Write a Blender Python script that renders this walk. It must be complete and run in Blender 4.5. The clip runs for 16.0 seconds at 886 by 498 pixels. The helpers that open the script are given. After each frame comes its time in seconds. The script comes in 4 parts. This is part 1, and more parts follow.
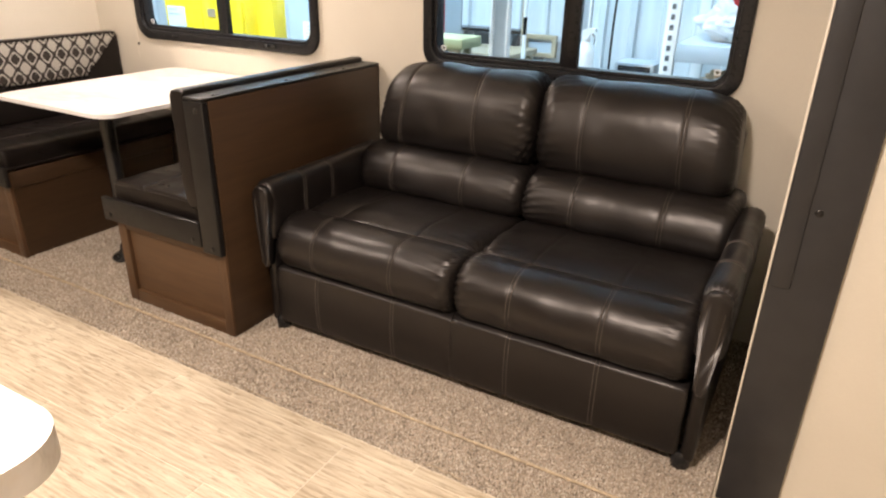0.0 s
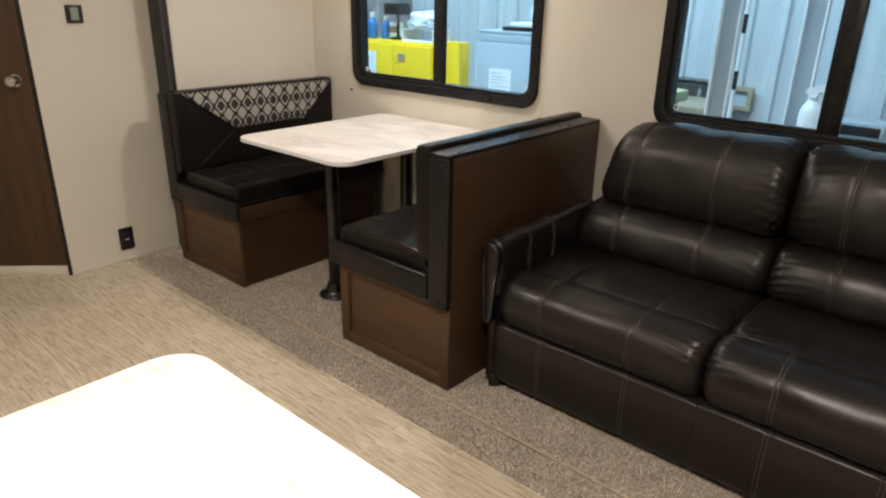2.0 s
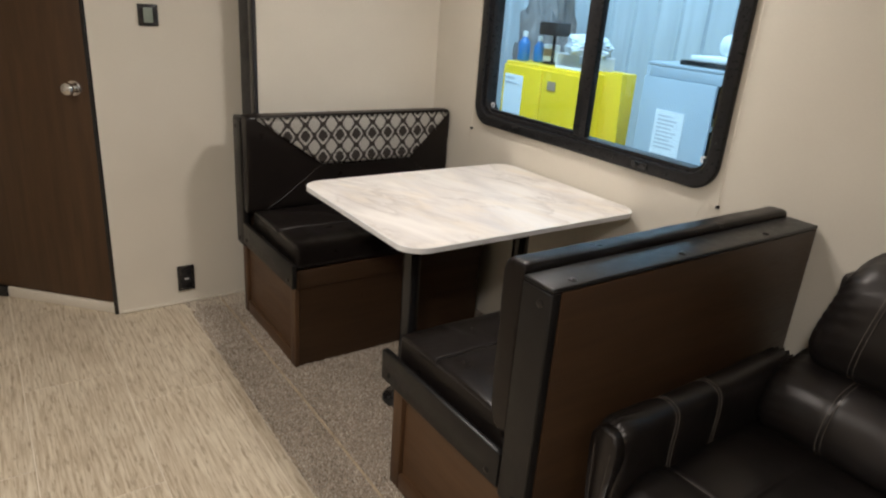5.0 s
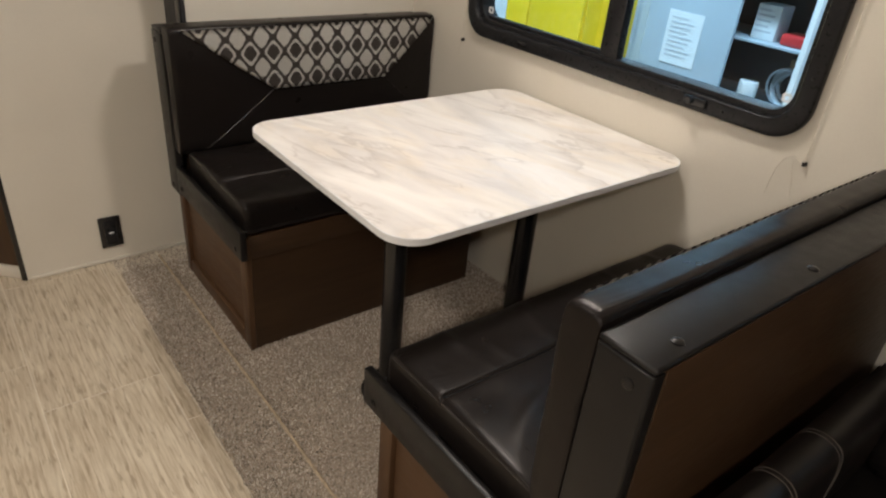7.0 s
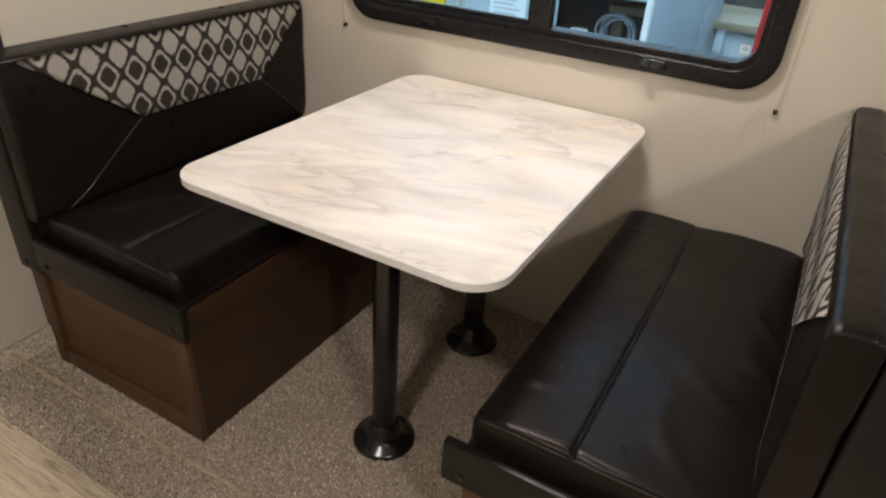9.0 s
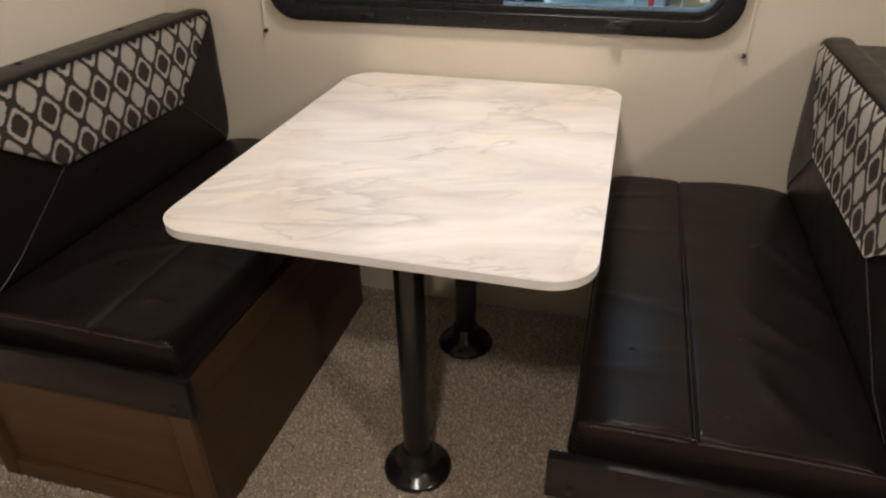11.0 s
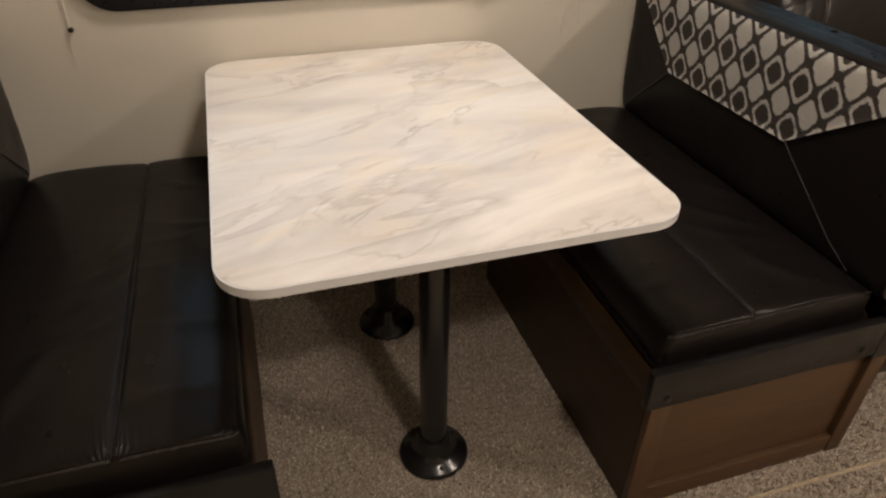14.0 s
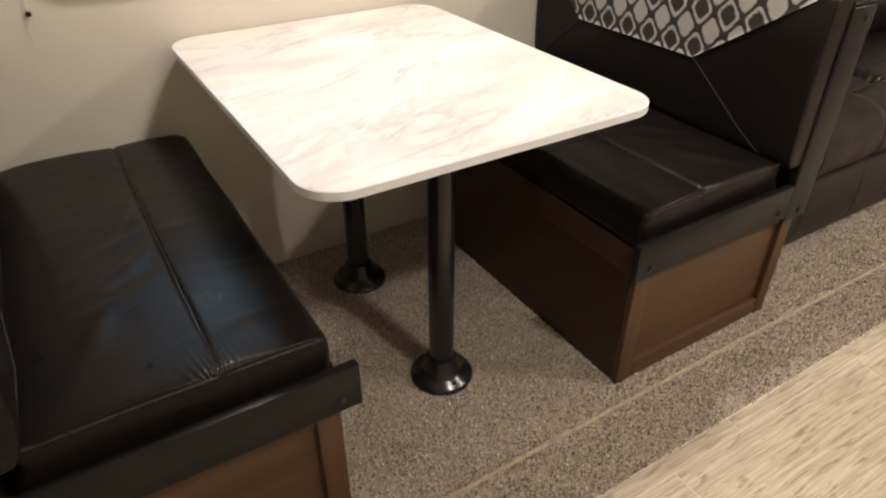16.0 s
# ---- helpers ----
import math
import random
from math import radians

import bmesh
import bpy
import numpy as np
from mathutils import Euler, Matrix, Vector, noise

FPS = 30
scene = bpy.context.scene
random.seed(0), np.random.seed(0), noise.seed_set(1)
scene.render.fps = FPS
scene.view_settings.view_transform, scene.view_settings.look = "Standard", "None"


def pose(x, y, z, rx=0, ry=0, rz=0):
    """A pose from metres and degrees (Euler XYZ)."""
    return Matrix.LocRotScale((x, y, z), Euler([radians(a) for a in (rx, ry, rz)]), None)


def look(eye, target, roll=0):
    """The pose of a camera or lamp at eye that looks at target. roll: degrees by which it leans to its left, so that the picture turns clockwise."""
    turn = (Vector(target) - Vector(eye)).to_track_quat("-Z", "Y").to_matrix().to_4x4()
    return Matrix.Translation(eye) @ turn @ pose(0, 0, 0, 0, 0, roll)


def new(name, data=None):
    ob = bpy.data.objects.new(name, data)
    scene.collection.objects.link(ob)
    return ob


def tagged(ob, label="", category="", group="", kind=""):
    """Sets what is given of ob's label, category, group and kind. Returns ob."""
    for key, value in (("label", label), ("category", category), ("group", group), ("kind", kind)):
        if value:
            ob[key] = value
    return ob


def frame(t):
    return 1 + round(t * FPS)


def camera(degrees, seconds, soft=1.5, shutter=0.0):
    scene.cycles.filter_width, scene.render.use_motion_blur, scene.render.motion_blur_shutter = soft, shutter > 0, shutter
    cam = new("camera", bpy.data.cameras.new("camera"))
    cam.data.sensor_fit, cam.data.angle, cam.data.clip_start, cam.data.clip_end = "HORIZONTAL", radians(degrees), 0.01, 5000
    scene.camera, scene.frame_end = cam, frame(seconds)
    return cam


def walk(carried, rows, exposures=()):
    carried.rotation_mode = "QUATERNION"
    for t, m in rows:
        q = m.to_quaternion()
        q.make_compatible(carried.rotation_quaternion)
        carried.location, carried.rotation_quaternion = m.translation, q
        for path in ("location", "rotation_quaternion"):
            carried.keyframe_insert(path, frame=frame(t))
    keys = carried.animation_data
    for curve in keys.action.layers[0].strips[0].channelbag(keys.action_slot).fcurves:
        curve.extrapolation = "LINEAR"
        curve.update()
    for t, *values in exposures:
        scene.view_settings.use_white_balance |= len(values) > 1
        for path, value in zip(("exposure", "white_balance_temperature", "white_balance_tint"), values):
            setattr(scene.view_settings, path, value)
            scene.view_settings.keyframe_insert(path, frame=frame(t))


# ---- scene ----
cam = camera(67.8, 16.0, soft=2.2)
METRES, EYE, TILT, LEAN, TURN = 4.0, 1.267, 0.0, 0.0, 29.2
ROWS = [
    (0.0, 0.0, 0.0, 0.0, 0.49, -23.94, -1.1),
    (0.5, -0.0228, -0.0013, 0.0068, 4.82, -24.27, -1.45),
    (1.0, -0.0481, 0.0023, 0.0122, 9.25, -23.17, -1.22),
    (1.5, -0.072, 0.0082, 0.015, 10.92, -21.84, -1.31),
    (2.0, -0.0901, 0.0152, 0.0134, 12.05, -21.17, -1.08),
    (2.5, -0.0917, 0.0424, 0.016, 13.67, -20.68, -1.14),
    (3.0, -0.0826, 0.0776, 0.021, 19.18, -19.5, -2.18),
    (3.5, -0.0848, 0.1091, 0.0178, 22.74, -18.96, -2.16),
    (4.0, -0.098, 0.1516, 0.0182, 24.56, -19.06, -2.96),
    (6.5, -0.1623, 0.3185, 0.0167, 26.26, -26.95, -4.93),
    (7.0, -0.1937, 0.3449, 0.0123, 23.62, -29.68, -4.79),
    (7.5, -0.2271, 0.3736, 0.01, 19.7, -30.75, -4.81),
    (8.0, -0.2666, 0.3828, 0.0072, 12.52, -31.27, -4.66),
    (10.5, -0.3877, 0.3807, -0.0025, -9.85, -30.54, 0.14),
    (11.0, -0.3978, 0.4138, -0.009, -13.83, -30.97, 0.81),
    (11.5, -0.404, 0.45, -0.0114, -17.87, -31.62, 0.87),
    (12.0, -0.4146, 0.4808, -0.0121, -23.53, -32.44, -0.14),
    (12.5, -0.4386, 0.5079, -0.0112, -32.35, -33.41, -0.22),
    (13.0, -0.4627, 0.5145, -0.0089, -37.75, -34.18, -0.75),
    (13.5, -0.4946, 0.5041, -0.0073, -42.03, -34.7, -0.58),
    (14.0, -0.5291, 0.5055, -0.004, -46.36, -34.77, -0.59),
    (14.5, -0.5639, 0.5228, -0.0061, -51.95, -33.82, -0.61),
    (15.0, -0.592, 0.5345, -0.0093, -59.05, -33.21, -0.45),
    (15.5, -0.6084, 0.5334, -0.013, -62.5, -33.33, -0.66),
    (16.0, -0.6159, 0.5291, -0.0196, -60.9, -33.93, 0.01),
]
EXPOSURES = [(0.0, 0.75, 6800, 20), (0.5, 0.55, 6700, 18), (1.0, 0.2, 6750, 16), (1.5, 0.0, 6400, 14), (2.0, -0.1, 6300, 13), (2.5, 0.0, 6300, 13), (3.0, 0.09, 5950, 11), (3.5, 0.0, 5900, 12), (4.0, -0.08, 5900, 12), (6.5, -0.36, 6250, 13), (7.0, -0.22, 6200, 13), (7.5, -0.2, 6150, 14), (8.0, -0.32, 6280, 14), (10.5, -0.09, 6300, 14), (11.0, -0.36, 6550, 16), (11.5, -0.66, 6600, 16), (12.0, -0.86, 6750, 17), (12.5, -1.08, 6750, 18), (13.0, -1.0, 6800, 18), (13.5, -0.78, 6750, 16), (14.0, -0.52, 6750, 16), (14.5, -0.32, 6450, 15), (15.0, -0.26, 6350, 15), (15.5, -0.04, 6200, 14), (16.0, 0.19, 6350, 14)]
walk(cam, [(t, pose(0, 0, EYE, TILT, LEAN, TURN) @ pose(METRES * x, METRES * y, METRES * z, 90 + pitch, roll, yaw)) for t, x, y, z, yaw, pitch, roll in ROWS], EXPOSURES)

# ---- world, lamps ----
world = bpy.data.worlds.new("world")
scene.world = world
world.use_nodes = True
_wn = world.node_tree.nodes
_sky = _wn.new("ShaderNodeTexSky")
_sky.sky_type, _sky.sun_disc, _sky.sun_elevation = "NISHITA", False, radians(40)
world.node_tree.links.new(_sky.outputs[0], _wn["Background"].inputs[0])
_wn["Background"].inputs[1].default_value = 0.05
WARM, COOL = (1.0, 0.90, 0.77), (0.54, 0.81, 1.0)


def lamp(name, eye, target, power, size, color, shape="DISK", size_y=None):
    data = bpy.data.lights.new(name, "AREA")
    data.energy, data.size, data.color, data.shape = power, size, color, shape
    if size_y:
        data.size_y = size_y
    ob = new(name, data)
    ob.matrix_world = look(eye, target)
    return ob


lamp("lamp_dinette", (-2.45, 1.88, 1.835), (-2.45, 1.881, 0), 13.0, 0.16, WARM)
lamp("lamp_aisle", (-2.3, 0.25, 2.01), (-2.3, 0.251, 0), 18.5, 0.18, WARM)
lamp("lamp_island", (-0.55, 0.1, 2.01), (-0.55, 0.101, 0), 36.0, 0.18, WARM)
lamp("lamp_hall_row", (-3.4, 2.45, 4.2), (-3.4, 4.3, 0.8), 540.0, 6.8, COOL, "RECTANGLE", 0.5)

# ---- materials ----


class Nodes:
    """A node material with a Principled surface, and short ways to wire it."""

    def __init__(self, name):
        self.m = bpy.data.materials.new(name)
        self.m.use_nodes = True
        self.t = self.m.node_tree
        self.p = self.t.nodes["Principled BSDF"]
        self.obj = self.add("ShaderNodeTexCoord").outputs["Object"]

    def add(self, kind, **props):
        n = self.t.nodes.new(kind)
        if "operation" in props:
            n.operation = props["operation"]
        if "data_type" in props:
            n.data_type, n.blend_type = props["data_type"], props["blend_type"]
        return n

    def wire(self, a, b):
        self.t.links.new(a, b)

    def put(self, socket, value):
        if isinstance(value, (int, float, tuple)):
            socket.default_value = value
        else:
            self.wire(value, socket)

    def mapping(self, scale=(1, 1, 1), rot=(0, 0, 0), vector=None):
        n = self.add("ShaderNodeMapping")
        n.inputs["Scale"].default_value, n.inputs["Rotation"].default_value = scale, rot
        self.wire(vector or self.obj, n.inputs["Vector"])
        return n.outputs[0]

    def noise(self, scale, detail=4, rough=0.55, vector=None, distort=0.0):
        n = self.add("ShaderNodeTexNoise")
        for k, v in (("Scale", scale), ("Detail", detail), ("Roughness", rough), ("Distortion", distort)):
            n.inputs[k].default_value = v
        self.wire(vector or self.obj, n.inputs["Vector"])
        return n.outputs["Fac"]

    def ramp(self, fac, stops):
        n = self.add("ShaderNodeValToRGB")
        e = n.color_ramp.elements
        while len(e) < len(stops):
            e.new(0.5)
        for el, (pos, col) in zip(e, stops):
            el.position, el.color = pos, (*col, 1) if isinstance(col, tuple) else (col, col, col, 1)
        self.wire(fac, n.inputs[0])
        return n.outputs[0]

    def math(self, op, a, b=0.0, c=0.0):
        n = self.add("ShaderNodeMath", operation=op)
        for s, v in zip(n.inputs, (a, b, c)):
            self.put(s, v)
        return n.outputs[0]

    def mix(self, fac, a, b, blend="MIX"):
        n = self.add("ShaderNodeMix", data_type="RGBA", blend_type=blend)
        self.put(n.inputs[0], fac)
        for s, v in ((n.inputs[6], a), (n.inputs[7], b)):
            self.put(s, (*v, 1) if isinstance(v, tuple) and len(v) == 3 else v)
        return n.outputs[2]

    def bump(self, height, strength, distance, below=None):
        n = self.add("ShaderNodeBump")
        n.inputs["Strength"].default_value, n.inputs["Distance"].default_value = strength, distance
        self.wire(height, n.inputs["Height"])
        if below:
            self.wire(below, n.inputs["Normal"])
        return n.outputs[0]

    def done(self, color, rough, metal=0.0, normal=None, spec=None):
        self.put(self.p.inputs["Base Color"], (*color, 1) if isinstance(color, tuple) and len(color) == 3 else color)
        self.put(self.p.inputs["Roughness"], rough)
        self.put(self.p.inputs["Metallic"], metal)
        if normal:
            self.wire(normal, self.p.inputs["Normal"])
        if spec is not None:
            self.p.inputs["Specular IOR Level"].default_value = spec
        return self.m


def plain(name, color, rough=0.5, metal=0.0, vary=0.15, scale=18.0, bump=0.1, fine=220.0, spec=None):
    """Paint, plastic or metal with a faint mottle and a fine relief."""
    n = Nodes(name)
    dark = tuple(c * (1 - vary) for c in color)
    light = tuple(min(1, c * (1 + vary)) for c in color)
    col = n.ramp(n.noise(scale, 5), [(0.3, dark), (0.7, light)])
    r = n.ramp(n.noise(scale * 2.3, 3), [(0.3, max(0.02, rough * 0.85)), (0.7, min(1, rough * 1.15))])
    return n.done(col, r, metal, n.bump(n.noise(fine, 2), bump, 0.001), spec)


def wallboard_material():
    n = Nodes("wallboard")
    weave = n.noise(420, 2, 0.5, n.mapping((1, 1, 0.25)))
    weave2 = n.noise(420, 2, 0.5, n.mapping((0.25, 0.25, 1)))
    w = n.math("ADD", weave, weave2)
    big = n.ramp(n.noise(2.2, 3), [(0.3, (0.645, 0.602, 0.515)), (0.7, (0.705, 0.662, 0.57))])
    col = n.mix(n.math("MULTIPLY", w, 0.28), big, (0.555, 0.51, 0.43))
    return n.done(col, 0.46, 0, n.bump(w, 0.12, 0.001))


def leather_material(name, base, rough=0.36, spec=0.42, creases=0.0, pore=0.08):
    n = Nodes(name)
    pores = n.noise(480, 2)
    swell = n.noise(11, 2, 0.5, None, 0.3)
    folds = n.noise(34, 4, 0.6, None, 0.6)
    soft = n.noise(6, 3)
    col = n.ramp(n.math("MULTIPLY_ADD", folds, 0.4, n.math("MULTIPLY", soft, 0.6)), [(0.3, tuple(c * 0.85 for c in base)), (0.75, tuple(c * 1.2 for c in base))])
    r = n.ramp(n.noise(14, 4), [(0.3, rough - 0.04), (0.7, rough + 0.06)])
    b = n.bump(folds, 0.06, 0.003, n.bump(swell, 0.22, 0.008))
    if creases:
        run = n.noise(1.0, 4, 0.55, n.mapping((7, 46, 20), (0, 0, 0), n.mapping((1, 1, 1), (0, 0, 0.35))), 0.8)
        where = n.ramp(n.noise(5.0, 2), [(0.48, 0.0), (0.66, 1.0)])
        b = n.bump(n.math("MULTIPLY", run, where), creases, 0.006, b)
    n.p.inputs["Specular Tint"].default_value = (1.0, 0.96, 0.93, 1)
    return n.done(col, r, 0, n.bump(pores, pore, 0.0006, b), spec)


def wood_material(name, dark, light, axis="z"):
    n = Nodes(name)
    s = {"z": (9, 9, 0.7), "x": (0.7, 9, 9), "y": (9, 0.7, 9)}[axis]
    v = n.mapping(s)
    grain = n.noise(3.2, 6, 0.62, v, 0.5)
    fine = n.noise(26, 3, 0.6, v)
    g = n.math("MULTIPLY_ADD", grain, 0.75, n.math("MULTIPLY", fine, 0.25))
    col = n.ramp(g, [(0.3, dark), (0.5, tuple((a + b) / 2 for a, b in zip(dark, light))), (0.72, light)])
    r = n.ramp(fine, [(0.3, 0.38), (0.7, 0.5)])
    return n.done(col, r, 0, n.bump(fine, 0.1, 0.0008), 0.4)


def marble_material(name="marble_laminate"):
    n = Nodes(name)
    v = n.mapping((1.0, 2.9, 1.6), (0, 0, 0), n.mapping((1, 1, 1), (0, 0, radians(-15))))
    cloud = n.ramp(n.noise(2.3, 6, 0.58, v, 0.9), [(0.30, (0.60, 0.565, 0.53)), (0.43, (0.72, 0.685, 0.65)), (0.55, (0.82, 0.785, 0.74)), (0.72, (0.87, 0.845, 0.81))])
    amber = n.ramp(n.noise(3.0, 4, 0.6, v, 1.2), [(0.48, 0.0), (0.74, 0.7)])
    col = n.mix(amber, cloud, (0.79, 0.70, 0.57))
    # broad grey bands with one sharp side, then thin broken cracks
    band = n.noise(1.9, 6, 0.54, v, 0.35)
    shade = n.ramp(n.math("SUBTRACT", band, 0.5), [(0.0, 0.46), (0.010, 0.28), (0.07, 0.0)])
    low = n.ramp(band, [(0.485, 0.0), (0.50, 1.0)])
    where = n.ramp(n.noise(2.9, 3), [(0.36, 0.0), (0.56, 1.0)])
    col = n.mix(n.math("MULTIPLY", n.math("MULTIPLY", shade, low), where), col, (0.40, 0.355, 0.315))
    warp = n.noise(3.1, 5, 0.52, n.mapping((1.0, 2.6, 1.6), (0, 0, 0), n.mapping((1, 1, 1), (0, 0, radians(-24)))), 0.5)
    crack = n.ramp(n.math("ABSOLUTE", n.math("SUBTRACT", warp, 0.5)), [(0.0, 0.46), (0.005, 0.28), (0.020, 0.0)])
    where2 = n.ramp(n.noise(4.2, 3, 0.5, n.mapping((1, 1, 1), (0.5, 0.9, 0.4))), [(0.46, 0.0), (0.60, 1.0)])
    col = n.mix(n.math("MULTIPLY", crack, where2), col, (0.27, 0.215, 0.165))
    return n.done(col, n.ramp(n.noise(60, 3), [(0.3, 0.3), (0.7, 0.38)]), 0, n.bump(n.noise(300, 2), 0.04, 0.0005), 0.45)


def fabric_material():
    """Woven lattice of pale medallions and ringed dark ones; pitch 76 mm across, 92 mm up."""
    n = Nodes("lattice_fabric")
    sep = n.add("ShaderNodeSeparateXYZ")
    n.wire(n.obj, sep.inputs[0])
    jag = n.math("MULTIPLY", n.math("SUBTRACT", n.noise(140, 2), 0.5), 0.34)
    au = n.math("ADD", n.math("MULTIPLY", n.math("SNAP", sep.outputs[1], 0.0038), 2 * math.pi / 0.076), jag)
    aw = n.math("ADD", n.math("MULTIPLY", n.math("SNAP", sep.outputs[2], 0.0042), 2 * math.pi / 0.092), jag)
    u = n.math("MULTIPLY_ADD", n.math("COSINE", n.math("MULTIPLY", au, 3.0)), 0.02, n.math("COSINE", au))
    w = n.math("MULTIPLY_ADD", n.math("COSINE", n.math("MULTIPLY", aw, 3.0)), 0.07, n.math("COSINE", aw))
    f = n.math("ADD", u, w)
    g = n.math("MULTIPLY_ADD", f, 0.25, 0.5)
    mask = n.ramp(g, [(0.0, 0.0), (0.265, 0.0), (0.275, 1.0), (0.425, 1.0), (0.435, 0.0), (0.64, 0.0), (0.65, 1.0), (1.0, 1.0)])
    thread = n.noise(900, 2, 0.5, n.mapping((1, 1, 0.4)))
    pale = n.ramp(thread, [(0.3, (0.60, 0.575, 0.52)), (0.7, (0.78, 0.75, 0.69))])
    dark = n.ramp(thread, [(0.3, (0.055, 0.045, 0.040)), (0.7, (0.10, 0.085, 0.075))])
    return n.done(n.mix(mask, dark, pale), 0.85, 0, n.bump(thread, 0.3, 0.0008), 0.25)


def plank_material():
    n = Nodes("vinyl_plank")
    rnd = n.add("ShaderNodeObjectInfo").outputs["Random"]
    shift = n.add("ShaderNodeVectorMath", operation="ADD")
    comb = n.add("ShaderNodeCombineXYZ")
    n.wire(n.math("MULTIPLY", rnd, 37.0), comb.inputs[0])
    n.wire(n.math("MULTIPLY", rnd, 11.0), comb.inputs[1])
    n.wire(n.obj, shift.inputs[0])
    n.wire(comb.outputs[0], shift.inputs[1])
    v = n.mapping((7.0, 105.0, 1), (0, 0, 0), shift.outputs[0])
    v2 = n.mapping((13.0, 85.0, 1), (0, 0, 0.03), shift.outputs[0])
    a = n.noise(1.0, 5, 0.6, v, 0.4)
    b = n.noise(1.0, 3, 0.6, v2, 0.2)
    c = n.noise(3.0, 3, 0.5, shift.outputs[0])
    col = n.ramp(n.math("MULTIPLY_ADD", a, 0.75, n.math("MULTIPLY", c, 0.25)), [(0.30, (0.33, 0.262, 0.18)), (0.45, (0.48, 0.402, 0.295)), (0.58, (0.61, 0.535, 0.41)), (0.72, (0.69, 0.625, 0.495))])
    dark = n.ramp(b, [(0.55, 0.0), (0.68, 0.62)])
    col = n.mix(dark, col, (0.235, 0.175, 0.112))
    return n.done(col, n.ramp(a, [(0.3, 0.42), (0.7, 0.55)]), 0, n.bump(a, 0.12, 0.0008), 0.35)


def carpet_material(name="carpet_pile", k=1.0):
    n = Nodes(name)
    g = n.add("ShaderNodeNewGeometry").outputs["Random Per Island"]
    col = n.ramp(g, [(p, tuple(c * k for c in q)) for p, q in ((0.0, (0.18, 0.146, 0.112)), (0.3, (0.49, 0.43, 0.35)), (0.6, (0.73, 0.665, 0.565)), (1.0, (0.92, 0.87, 0.77)))])
    big = n.noise(9, 4)
    col = n.mix(n.ramp(big, [(0.35, 0.0), (0.7, 0.3)]), col, (0.28, 0.225, 0.175))
    col = n.mix(n.ramp(n.noise(115, 3, 0.7), [(0.46, 0.0), (0.62, 0.45)]), col, (0.19, 0.15, 0.112))
    return n.done(col, 0.95, 0, None, 0.1)


def carpet_base_material():
    n = Nodes("carpet_backing")
    sp = n.noise(230, 3, 0.7)
    col = n.ramp(sp, [(0.3, (0.20, 0.155, 0.12)), (0.5, (0.42, 0.35, 0.28)), (0.7, (0.66, 0.58, 0.49))])
    return n.done(col, 0.95, 0, n.bump(sp, 0.6, 0.004), 0.1)


def glass_material():
    n = Nodes("window_glass")
    n.p.inputs["Transmission Weight"].default_value = 1.0
    n.p.inputs["IOR"].default_value = 1.3
    return n.done((0.86, 0.93, 0.95), 0.0)


def corrugated_material():
    n = Nodes("ribbed_steel")
    streak = n.noise(3, 4, 0.6, n.mapping((4, 4, 0.3)))
    col = n.ramp(streak, [(0.3, (0.50, 0.54, 0.56)), (0.7, (0.66, 0.70, 0.71))])
    return n.done(col, 0.45, 0.2, n.bump(n.noise(60, 2), 0.05, 0.002))


WALL = wallboard_material()
LEATHER = leather_material("sofa_leather", (0.0095, 0.0077, 0.0072), 0.37, 0.50, 0.10)
VINYL = leather_material("bench_vinyl", (0.0105, 0.0084, 0.0076), 0.31, 0.20, 0.06, 0.02)
TRIM_VINYL = plain("charcoal_trim", (0.010, 0.0092, 0.009), 0.37, 0, 0.2, 20, 0.15, 500, 0.3)
FASCIA = plain("fascia_board", (0.020, 0.020, 0.022), 0.5, 0, 0.2, 7, 0.12, 400)
WOOD = wood_material("brown_laminate", (0.056, 0.028, 0.013), (0.105, 0.056, 0.027), "z")
WOOD_H = wood_material("brown_laminate_rail", (0.066, 0.034, 0.016), (0.115, 0.062, 0.030), "x")
# Same bench laminate, darkened: the side and back panels' shade is in the colour.
WOOD_Y_SHADED = wood_material("brown_laminate_shaded", (0.033, 0.0172, 0.0082), (0.058, 0.031, 0.0148), "y")
DOOR_WOOD = wood_material("door_laminate", (0.050, 0.027, 0.0130), (0.092, 0.051, 0.0245), "z")
MARBLE = marble_material()
RIM = plain("white_edge", (0.74, 0.74, 0.745), 0.4, 0, 0.05, 14, 0.05)
BLACK = plain("black_enamel", (0.012, 0.012, 0.013), 0.22, 0, 0.2, 30, 0.05, 300, 0.6)
FRAME = plain("black_window_frame", (0.012, 0.012, 0.013), 0.3, 0, 0.25, 40, 0.12, 500, 0.3)
SCREW = plain("dark_screw", (0.03, 0.028, 0.027), 0.3, 0.6, 0.2, 90, 0.05)
CHROME = plain("chrome", (0.75, 0.74, 0.72), 0.12, 1.0, 0.05, 40, 0.02)
THREAD = plain("pale_thread", (0.105, 0.088, 0.074), 0.8, 0, 0.2, 300, 0.2, 900)
PIPING = plain("vinyl_piping", (0.035, 0.031, 0.029), 0.25, 0, 0.2, 80, 0.1)
FABRIC = fabric_material()
PLANK = plank_material()
JOINT = plain("floor_joint", (0.69, 0.62, 0.505), 0.7, 0, 0.1)
CARPET, CARPET_FLAP, CARPET_BASE = carpet_material(), carpet_material("carpet_flap_pile", 0.98), carpet_base_material()
BINDING = plain("tan_seam_tape", (0.47, 0.38, 0.265), 0.85, 0, 0.25, 60, 0.4, 500)
GLASS = glass_material()
WHITE = plain("white_plastic", (0.78, 0.77, 0.75), 0.4, 0, 0.06)
CEILING = plain("ceiling_vinyl", (0.78, 0.76, 0.72), 0.6, 0, 0.05)
